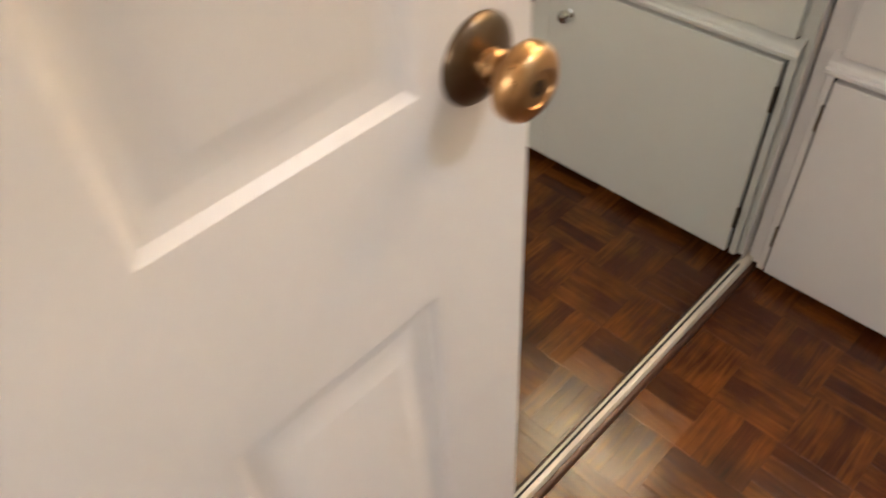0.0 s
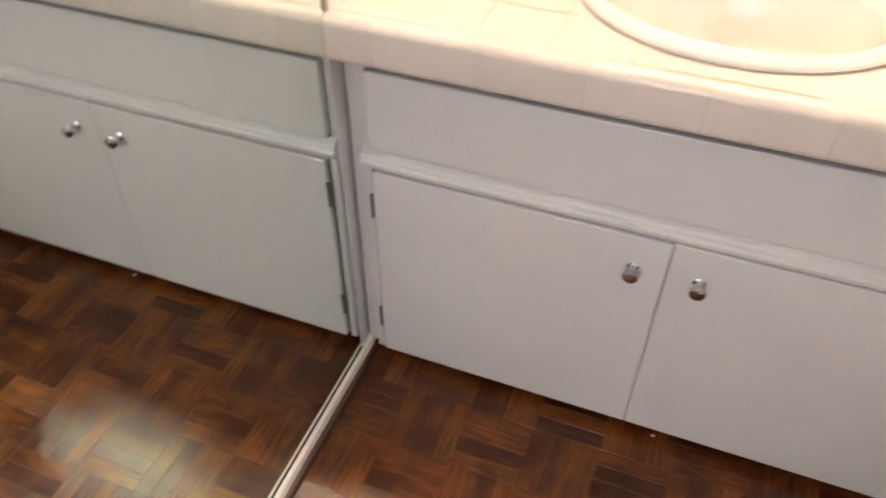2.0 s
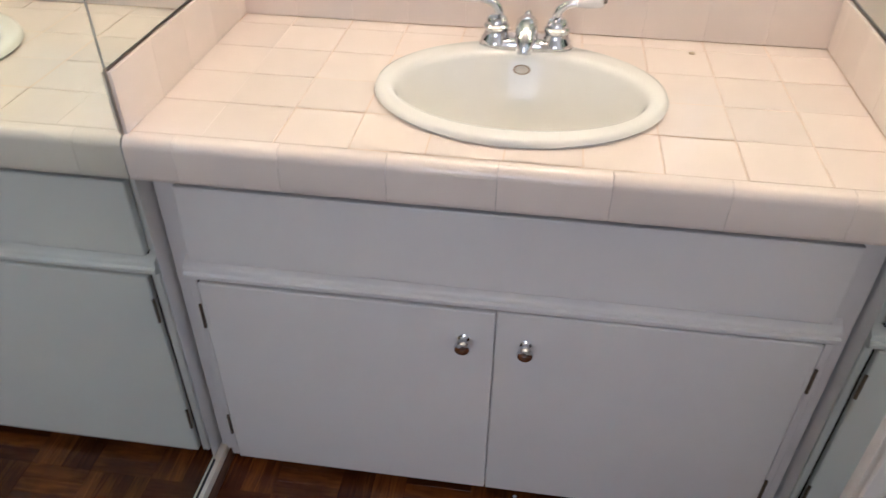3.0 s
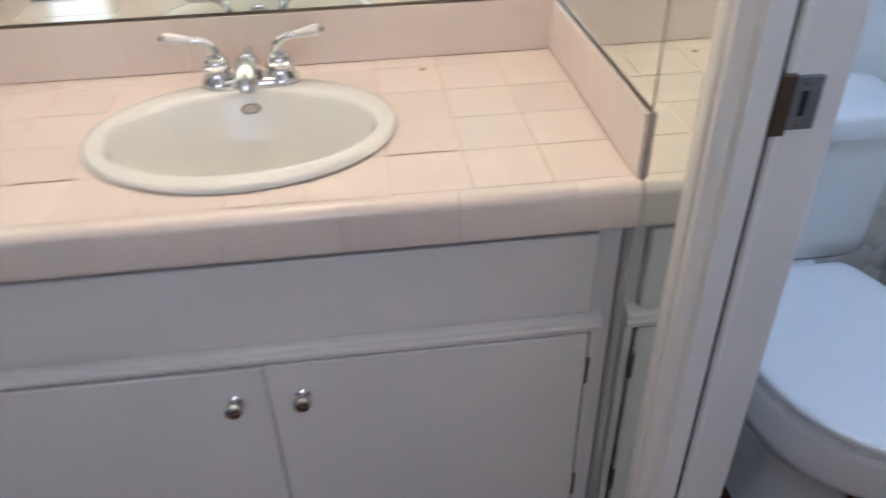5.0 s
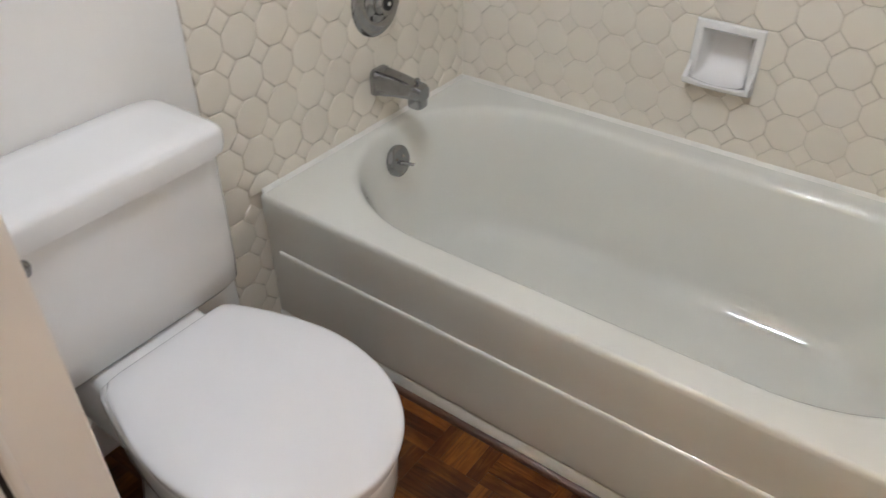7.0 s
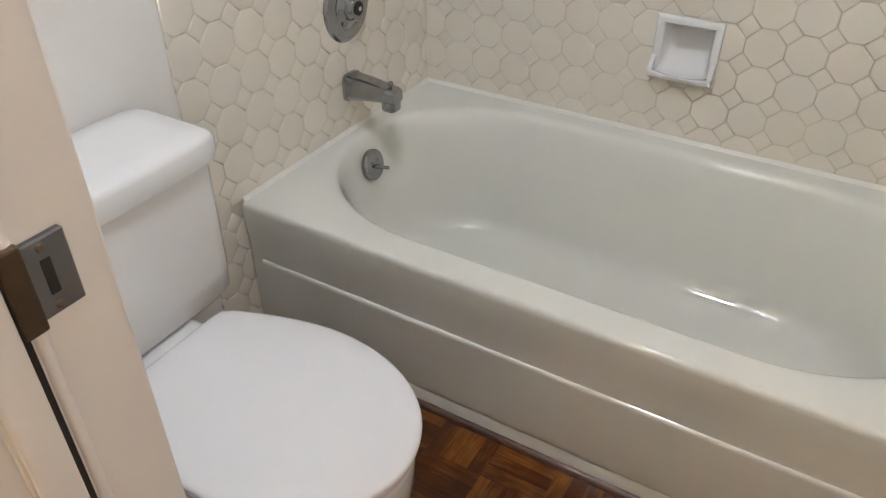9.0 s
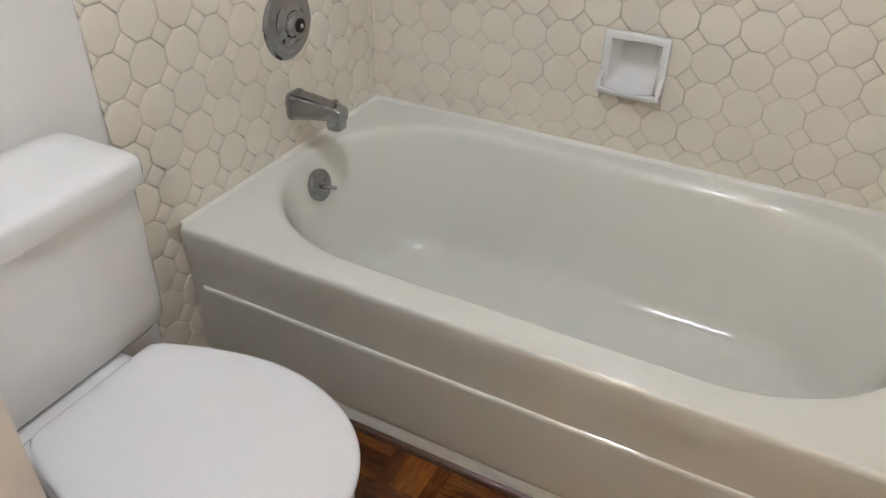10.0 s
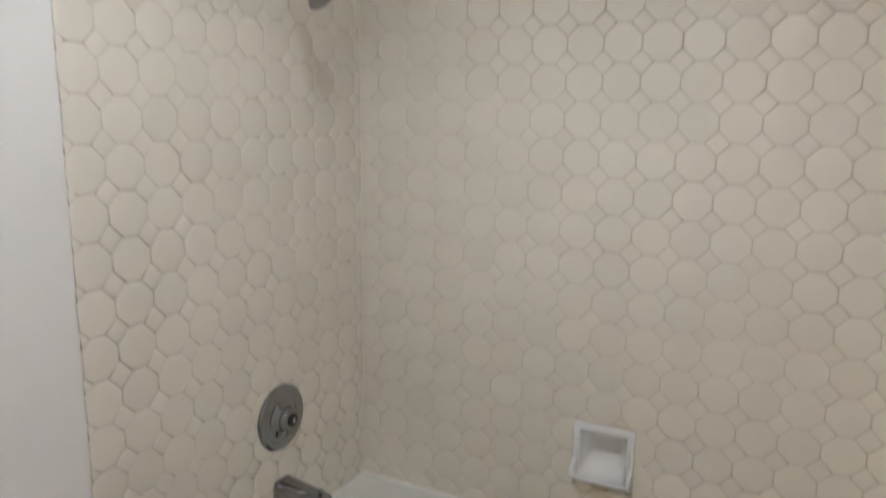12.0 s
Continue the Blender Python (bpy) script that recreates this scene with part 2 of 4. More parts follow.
box(-0.178, BACK, TUBY - 0.12, TUBY, 0, CEIL, bm=tbw)
box(-0.302, -0.178, TUBY - 0.12, TUBY, 0, 0.545, bm=tbw)
box(-0.302, -0.178, TUBY - 0.12, TUBY, 0.670, CEIL, bm=tbw)
box(-0.302, -0.178, TUBY - 0.12, TUBY - 0.09, 0.545, 0.670, bm=tbw)
structure("wall_tub_long", tbw, WALL, "wall along the bathtub behind cream tiles", "wall")
structure("wall_tub_end", box(ENDX - 0.12, ENDX, TUBY, WR2, 0, CEIL), WALL, "white painted end wall of the bath room", "wall")
ebm = box(ENTRY - 0.12, ENTRY, WR2, -0.80, 0, CEIL)
box(ENTRY - 0.12, ENTRY, -0.80, -0.07, 2.05, CEIL, bm=ebm)
box(ENTRY - 0.12, ENTRY, -0.07, WL + 0.006, 0, CEIL, bm=ebm)
structure("wall_entry", ebm, WALL, "white painted wall with the entry doorway", "wall")
hbm = box(-2.9, -2.8, -1.6, 0.7, 0, CEIL)
box(-2.8, ENTRY - 0.12, -1.6, -1.5, 0, CEIL, bm=hbm)
box(-2.8, ENTRY - 0.12, 0.6, 0.7, 0, CEIL, bm=hbm)
box(ENTRY - 0.12, ENTRY - 0.02, -1.5, WR2, 0, CEIL, bm=hbm)
box(ENTRY - 0.12, ENTRY - 0.02, WL + 0.12, 0.6, 0, CEIL, bm=hbm)
structure("wall_hall", hbm, WALL, "plain white walls of the hall outside", "wall")
structure("ceiling", box(-2.9, BACK + 0.12, TUBY - 0.12, 0.7, CEIL, CEIL + 0.1), CEILING, "flat white painted ceiling", "ceiling")
floor = structure("floor", box(-2.9, BACK + 0.12, TUBY - 0.12, 0.7, -0.1, -0.0035), SUBFLOOR, "dark reddish-brown finger parquet in basket weave", "floor")

# frame and pane added around the unseen hall fill lamp, no opening behind
lamp_frame = tagged(new("hall_lamp_frame"), "unseen white frame and pane added around the hall fill lamp", "window", "", "structure")
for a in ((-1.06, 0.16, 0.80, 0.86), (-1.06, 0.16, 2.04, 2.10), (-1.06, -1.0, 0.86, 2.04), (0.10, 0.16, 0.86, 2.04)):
    part("frame", box(-2.80, -2.76, a[0], a[1], a[2], a[3], 0.004), PAINT, lamp_frame)
part("pane", box(-2.799, -2.795, -1.0, 0.10, 0.86, 2.04), mat("hall_lamp_pane", (0.7, 0.75, 0.8), 0.05), lamp_frame)

# mirrors
def mirror(name, x0, x1, y0, y1, z0, z1, label):
    return structure(name, box(x0, x1, y0, y1, z0, z1, 0.0012, 1), MIRROR, label, "mirror")


BS = 0.867
mirror("mirror_wall_left_front", -0.7755, -0.022, WL, WL + 0.005, 0.034, 2.12, "tall frameless wall mirror standing in a cream floor track")
mirror("mirror_wall_left_entry", -1.44, -0.7785, WL, WL + 0.005, 0.034, 2.12, "tall frameless wall mirror beside the entry door")
mirror("mirror_wall_left_counter", -0.0195, BACK - 0.009, WL, WL + 0.005, BS + 0.002, 2.12, "frameless mirror above the tiled side splash")
mirror("mirror_wall_right_front", JAMB + 0.066, -0.022, WR - 0.005, WR, 0.034, 2.12, "narrow frameless mirror strip beside the door casing")
mirror("mirror_wall_right_counter", -0.0195, BACK - 0.009, WR - 0.005, WR, BS + 0.002, 2.12, "frameless mirror above the tiled side splash")
mirror("mirror_back", BACK - 0.008, BACK - 0.003, WR + 0.002, WL - 0.002, BS + 0.0036, 1.90, "wide frameless mirror above the vanity backsplash")
structure("trim_mirror_channel", sweep([(BACK - 0.0105, BS), (BACK - 0.002, BS), (BACK - 0.002, BS + 0.0035), (BACK - 0.0105, BS + 0.0035)], "y", WR + 0.004, WL - 0.004), STEEL, "thin dark metal channel under the back mirror", "trim")
for nm, yy in (("left", WL - 0.0015), ("right", WR + 0.0015)):
    structure("trim_splash_joint_" + nm, box(-0.02, BACK - 0.013, yy - 0.0015, yy + 0.0015, BS, BS + 0.0018), STEEL, "thin dark joint under the side mirror", "trim")
    structure("trim_mirror_edge_" + nm, box(-0.0215, -0.0200, yy - 0.0006, yy + 0.0006, COUNTER - 0.002, BS + 0.004), GROUT, "thin dark seam between two mirrors", "trim")
prof = [(0, 0), (0.0140, 0), (0.0143, 0.024), (0.0130, 0.030), (0.010, 0.032), (0.0, 0.032)]
structure("trim_track_left", sweep([(WL + 0.004 - u, v) for u, v in prof], "x", -1.44, 0.028), TRACK, "cream painted floor track under the mirror", "trim", 40)
structure("trim_track_right", sweep([(WR - 0.004 + u, v) for u, v in prof], "x", JAMB + 0.066, 0.028), TRACK, "cream painted floor track under the mirror strip", "trim", 40)
structure("trim_shoe_left", sweep([(-0.0104, 0), (-0.021, 0), (-0.0202, 0.007), (-0.017, 0.0105), (-0.013, 0.0120), (-0.0104, 0.0120)], "x", -1.44, 0.028), SHOE, "thin dark wooden strip along the track", "trim", 40)

structure("trim_mirror_edge_dark", box(-0.7755, -0.022, WL - 0.0012, WL - 0.0002, 0.0325, 0.0385), BLACK, "blackened bottom edge of the old mirror", "trim")

# ---- bath doorway: casing, jamb, stop, strike ----
def casing_profile(w):
    return [(0, 0), (0, 0.011), (0.004, 0.015), (w * 0.50, 0.0185), (w * 0.55, 0.0120), (w * 0.64, 0.0105), (w * 0.68, 0.0150), (w * 0.74, 0.0150), (w * 0.78, 0.0205), (w * 0.90, 0.0205), (w - 0.003, 0.016), (w, 0.010), (w, 0)]


CW = 0.060
door_frame = tagged(new("door_frame_bath"), "white painted door casing and jamb with dark strike plate", "door frame", "", "structure")
c1 = sweep([(JAMB + 0.064 - u, WR - 0.006 + v) for u, v in casing_profile(CW)], "z", 0.0, 2.105)
part("casing", c1, PAINT, door_frame, "", 50)
c2 = sweep([(JAMB2 - 0.064 + u, WR - 0.006 + v) for u, v in casing_profile(CW)], "z", 0.0, 2.105)
part("casing", c2, PAINT, door_frame, "", 50)
c3 = sweep([(WR - 0.006 + v, 2.105 - u) for u, v in casing_profile(CW)], "x", JAMB2 - 0.003, JAMB + 0.003)
part("casing", c3, PAINT, door_frame, "", 50)
part("jamb", box(JAMB, JAMB + 0.019, WR2 - 0.002, WR - 0.002, 0, 2.06, 0.0025), PAINT, door_frame)
part("jamb", box(JAMB2 - 0.019, JAMB2, WR2 - 0.002, WR - 0.002, 0, 2.06, 0.0025), PAINT, door_frame)
part("jamb", box(JAMB2, JAMB, WR2 - 0.002, WR - 0.002, 2.041, 2.06, 0.0025), PAINT, door_frame)
part("door_stop", box(JAMB - 0.006, JAMB - 0.0005, -1.113, WR - 0.004, 0, 2.041, 0.0025), PAINT, door_frame)
part("door_stop", box(JAMB2 + 0.0005, JAMB2 + 0.012, -1.115, WR - 0.004, 0, 2.041, 0.003), PAINT, door_frame)
# black strip on the jamb paints the shade in the stop's groove
part("stop_groove_shade", box(JAMB - 0.0015, JAMB - 0.0003, -1.1185, -1.1140, 0, 2.04), BLACK, door_frame, "black strip painted as the shade in the groove by the door stop")
part("bead", sweep([(JAMB - 0.0003, -1.1205), (JAMB - 0.003, -1.1215), (JAMB - 0.0040, -1.124), (JAMB - 0.003, -1.128), (JAMB - 0.0003, -1.130)], "z", 0, 2.04), PAINT, door_frame, "", 60)
sp = box(JAMB - 0.005, JAMB + 0.001, -1.160, -1.128, 0.935, 0.990, 0.0012, 1)
strike = part("strike_plate", sp, STRIKE, door_frame, "dark worn metal strike plate")
# black patch on the plate paints the shade inside the latch hole
part("strike_hole_shade", box(JAMB - 0.0056, JAMB - 0.0048, -1.146, -1.139, 0.950, 0.976, 0.0003, 1), BLACK, strike)
part("strike_lip", box(JAMB - 0.0075, JAMB - 0.001, -1.1305, -1.1140, 0.930, 0.994, 0.002, 2), LIPMAT, strike, "brown tarnished lip")
bm = bmesh.new()
for zz in (0.941, 0.984):
    lathe([(0.0001, 0.0012), (0.0026, 0.0010), (0.0034, 0)], Matrix.Translation((JAMB - 0.005, -1.1425, zz)) @ Euler((0, radians(-90), 0)).to_matrix().to_4x4(), 12, bm)
part("screw", bm, STEEL, strike)

# entry door frame
ef = tagged(new("door_frame_entry"), "white painted casing around the entry doorway", "door frame", "", "structure")
for y0, s in ((-0.07, 1), (-0.80, -1)):
    part("jamb", box(ENTRY - 0.125, ENTRY + 0.003, y0, y0 - s * 0.018, 0, 2.05, 0.002), PAINT, ef)
part("jamb", box(ENTRY - 0.125, ENTRY + 0.003, -0.782, -0.088, 2.032, 2.05, 0.002), PAINT, ef)
part("casing", sweep([(ENTRY + v, -0.80 - 0.055 + u) for u, v in casing_profile(CW)], "z", 0, 2.10), PAINT, ef, "", 50)

# ---- entry door: six moulded panels, open against the mirror wall ----
def entry_door():
    x1, x0 = -0.846, -1.494
    yf, yb = -0.091, -0.056
    d = thing("entry_door", "white six-panel door standing open beside the mirror, brass knob", "door")
    cols = [(x1 - 0.088, x1 - 0.088 - 0.187), (x0 + 0.095 + 0.180, x0 + 0.095)]
    rows = [(0.235, 0.803), (0.962, 1.62), (1.73, 1.93)]
    xs = sorted({x0, x1, *[c for p in cols for c in p]})
    zs = sorted({0.008, 2.02, *[c for p in rows for c in p]})
    bm = bmesh.new()
    for side, yy, s in (("front", yf, 1), ("back", yb, -1)):
        for i in range(len(xs) - 1):
            for j in range(len(zs) - 1):
                a, b, c, e = xs[i], xs[i + 1], zs[j], zs[j + 1]
                hole = i in (1, 3) and j in (1, 3, 5)
                if not hole:
                    bm.faces.new([bm.verts.new(p) for p in ((a, yy, c), (b, yy, c), (b, yy, e), (a, yy, e))])
                else:
                    # moulding slopes in, flat sunk margin, then a raised field
                    steps = [(0, 0), (0.006, 0.0015), (0.012, 0.0065), (0.024, 0.0095), (0.028, 0.0095), (0.046, 0.0030), (0.049, 0.0026)]
                    rings = [[bm.verts.new((px, yy + s * dy, pz)) for px, pz in ((a + o, c + o), (b - o, c + o), (b - o, e - o), (a + o, e - o))] for o, dy in steps]
                    for r, q in zip(rings, rings[1:]):
                        for k in range(4):
                            bm.faces.new((r[k], r[(k + 1) % 4], q[(k + 1) % 4], q[k]))
                    bm.faces.new(rings[-1])
    for a, b in (((x0, 0.008), (x1, 0.008)), ((x1, 0.008), (x1, 2.02)), ((x1, 2.02), (x0, 2.02)), ((x0, 2.02), (x0, 0.008))):
        bm.faces.new([bm.verts.new(p) for p in ((a[0], yf, a[1]), (b[0], yf, b[1]), (b[0], yb, b[1]), (a[0], yb, a[1]))])
    bmesh.ops.remove_doubles(bm, verts=bm.verts, dist=0.0002)
    part("door_leaf", bm, PAINT, d, "", 25)
    kx, kz = x1 - 0.049, 0.972
    for s, yy in ((-1, yf), (1, yb)):
        m = Matrix.Translation((kx, yy, kz)) @ Euler((radians(90 if s < 0 else -90), 0, 0)).to_matrix().to_4x4() @ Matrix.Scale(0.86, 4)
        k = 1.0 if s < 0 else 0.55
        knob = part("door_knob", lathe([(0.0125, 0.008), (0.0115, 0.016), (0.0135, 0.019), (0.0115, 0.022), (0.0125, 0.026 * k + 0.002), (0.0225, 0.031 * k + 0.002), (0.0272, 0.038 * k), (0.0277, 0.044 * k), (0.0255, 0.050 * k), (0.0195, 0.0545 * k), (0.0135, 0.0555 * k), (0.0125, 0.0535 * k), (0.0, 0.0535 * k)], m, 40), BRASS, d, "worn brass knob with a privacy lock button", 40)
        part("rosette", lathe([(0.0335, 0), (0.0335, 0.002), (0.031, 0.005), (0.024, 0.0075), (0.017, 0.010), (0.012, 0.0105)], m, 40), DARKBRASS, knob, "tarnished dark brass rosette", 40)
        if s < 0:
            part("lock_button", lathe([(0.0058, 0.0535), (0.0058, 0.0545), (0.003, 0.0548), (0.0028, 0.0535), (0, 0.0535)], m, 20), DARKBRASS, knob)
    part("latch_plate", box(x1 - 0.001, x1 + 0.0012, yf + 0.006, yb - 0.006, kz - 0.028, kz + 0.028, 0.0005, 1), DARKBRASS, d)
    for hz in (0.22, 1.02, 1.82):
        part("hinge", tube([(x0 - 0.004, yb + 0.004, hz - 0.045), (x0 - 0.004, yb + 0.004, hz + 0.045)], 0.006, 12), DARKBRASS, d)


entry_door()

# ---- vanity ----
def knob_small(y, z, parent):
    m = Matrix.Translation((0, y, z)) @ Euler((0, radians(-90), 0)).to_matrix().to_4x4()
    return part("knob", lathe([(0.0095, 0), (0.0095, 0.0015), (0.0062, 0.004), (0.0050, 0.010), (0.0065, 0.014), (0.0125, 0.019), (0.0140, 0.0235), (0.0120, 0.028), (0.0060, 0.0305), (0, 0.031)], m, 28), CHROME, parent, "round chrome knob", 40)


def vanity():
    v = thing("vanity_cabinet", "white painted built-in vanity cabinet with two doors", "cabinet")
    f0 = 0.020                      # face frame plane
    body = bmesh.new()
    zt = 0.700
    L, R = WL - 0.0005, WR + 0.0005
    for args in ((f0, f0 + 0.02, L - 0.045, L, 0.022, zt), (f0, f0 + 0.02, R, R + 0.045, 0.022, zt),
                 (f0, f0 + 0.02, R + 0.045, L - 0.045, 0.655, zt), (f0, f0 + 0.02, R + 0.045, L - 0.045, 0.455, 0.54),
                 (f0, f0 + 0.02, R + 0.045, L - 0.045, 0.022, 0.05)):
        box(*args, bm=body)
    part("face_frame", body, CABPAINT, v)
    part("cabinet_back", box(f0 + 0.02, f0 + 0.03, R, L, 0.022, zt - 0.01), CABPAINT, v)
    # black sheet in the recess paints the shade below the cabinet
    part("toe_kick", box(0.055, 0.07, R, L, 0, 0.03), BLACK, v, "recessed toe kick in black, painted as the shade under the cabinet")
    part("drawer_front", box(0.003, f0, -1.042, -0.038, 0.530, 0.674, 0.003), CABPAINT, v, "wide flat false drawer front")
    # black strips paint the shade in the gaps below and above the drawer front
    part("rail_shade", box(0.0145, f0 + 0.001, -1.042, -0.038, 0.5250, 0.5315), BLACK, v)
    part("drawer_top_shade", box(0.012, f0 + 0.001, -1.042, -0.038, 0.676, 0.687), BLACK, v)
    # rail with an ogee above the doors, running round the door opening
    part("door_rail", sweep([(f0, 0.494), (0.002, 0.494), (-0.0025, 0.4965), (-0.0035, 0.500), (-0.0035, 0.5055), (-0.0010, 0.5075), (0.0010, 0.5090), (0.0010, 0.5155), (0.004, 0.5195), (0.011, 0.5235), (0.015, 0.5275), (f0, 0.5300)], "y", R + 0.020, L - 0.024), CABPAINT, v, "", 50)
    for y0, y1 in ((L - 0.039, L - 0.024), (R + 0.020, R + 0.034)):
        part("door_stile", box(0.0075, f0, y0, y1, 0.022, 0.494, 0.002), CABPAINT, v)
    # black strips stand in for shade between doors and stiles
    for y0, y1 in ((L - 0.0433, L - 0.0390), (R + 0.0342, R + 0.0383)):
        part("hinge_shade", box(0.0110, f0 - 0.001, y0, y1, 0.030, 0.490), BLACK, v, "black strip painted as the shade along the hinged door edge")
    mid = -0.543
    for a, b, hinge, ky in ((mid + 0.0006, L - 0.0435, L - 0.0435, mid + 0.051), (R + 0.0385, mid - 0.0006, R + 0.0385, mid - 0.051)):
        zt2 = 0.487 if hinge > -0.5 else 0.490
        door = part("door", box(-0.001, f0 - 0.002, a, b, 0.028, zt2, 0.0028), CABPAINT, v)
        knob_small(ky, 0.4255, door)
        for hz in (0.130, 0.415):
            s = 1 if hinge > -0.5 else -1
            part("hinge", tube([(-0.0035, hinge + s * 0.002, hz - 0.026), (-0.0035, hinge + s * 0.002, hz + 0.026)], 0.0030, 10), STEEL, door, "dark metal hinge barrel")
            part("hinge_leaf", box(-0.0022, -0.0008, hinge - s * 0.007, hinge + s * 0.001, hz - 0.024, hz + 0.024, 0.0004, 1), CABPAINT, door)
    return v


vanity()
SX, SY, SA, SB = 0.206, -0.5460, 0.181, 0.2275     # basin centre and half sizes


def in_basin(x, y, k):
    return ((x - SX) / (SA * k)) ** 2 + ((y - SY) / (SB * k)) ** 2 < 1


def worktop():
    bm = bmesh.new()
    nx, ny = 40, 90
    x0, x1, y0, y1 = -0.012, BACK, WR, WL
    zb, zt = 0.7015, COUNTER - 0.0013
    xs = [x0 + (x1 - x0) * i / nx for i in range(nx + 1)]
    ys = [y0 + (y1 - y0) * j / ny for j in range(ny + 1)]
    grid = {}
    def vert(i, j):
        if (i, j) not in grid:
            grid[i, j] = bm.verts.new((xs[i], ys[j], zt))
        return grid[i, j]
    for i in range(nx):
        for j in range(ny):
            if not in_basin((xs[i] + xs[i + 1]) / 2, (ys[j] + ys[j + 1]) / 2, 0.93):
                bm.faces.new((vert(i, j), vert(i + 1, j), vert(i + 1, j + 1), vert(i, j + 1)))
    box(x0, x0 + 0.01, y0, y1, zb, zt - 0.001, bm=bm)
    box(x0, 0.05, y0, y1, zb, zb + 0.004, bm=bm)
    return part("counter_bed", bm, GROUT)


counter = thing("vanity_counter", "pale pink ceramic tile counter with rounded front edge", "counter")
wt = worktop()
wt.parent = counter
wt["label"] = "stained grout bed"

# drop-in basin
bas = thing("basin", "white oval drop-in ceramic basin set in the tiled counter", "sink")
rim = [(0.975, -0.0015), (0.990, 0.0015), (1.006, 0.005), (0.995, 0.0105), (0.965, 0.0135)]
rings = [superring(SX, SY, SA * k, SB * k, 2.0, COUNTER + h) for k, h in rim]
# the opening lies towards the front and leaves a deck for the faucet
for a, b, cx, h in ((0.146, 0.208, 0.198, 0.0140), (0.1405, 0.202, 0.197, 0.0130), (0.1365, 0.198, 0.196, 0.0098), (0.1335, 0.1945, 0.1955, 0.004), (0.131, 0.1915, 0.195, -0.004), (0.126, 0.185, 0.194, -0.022), (0.117, 0.172, 0.192, -0.050), (0.104, 0.153, 0.191, -0.082), (0.086, 0.126, 0.191, -0.108), (0.060, 0.086, 0.192, -0.128), (0.024, 0.03, 0.195, -0.138)):
    rings.append(superring(cx, SY, a, b, 2.0, COUNTER + h))
part("bowl", loft(rings, False, True), BASIN, bas, "", 60)
part("drain", lathe([(0.021, 0.0), (0.021, 0.002), (0.017, 0.003), (0.014, 0.0015), (0, 0.0015)], Matrix.Translation((0.197, SY, COUNTER - 0.1385)), 28), CHROME, bas)
om = Matrix.Translation((0.3205, SY + 0.002, COUNTER - 0.013)) @ Euler((0, radians(-72), 0)).to_matrix().to_4x4() @ Matrix.Diagonal((0.60, 1.05, 1, 1))
ov = part("overflow_ring", lathe([(0.0140, 0.000), (0.0140, 0.0035), (0.0125, 0.0042), (0.0112, 0.0030), (0.0112, 0.0010)], om, 28), mat("overflow_ring", (0.42, 0.32, 0.22), 0.4, vary=0.15), bas, "oval brown overflow ring")
part("overflow_cover", lathe([(0.0112, 0.0008), (0.0112, 0.0024), (0.0, 0.0028)], om, 28), mat("overflow_cover", (0.66, 0.60, 0.52), 0.4, vary=0.1), ov)


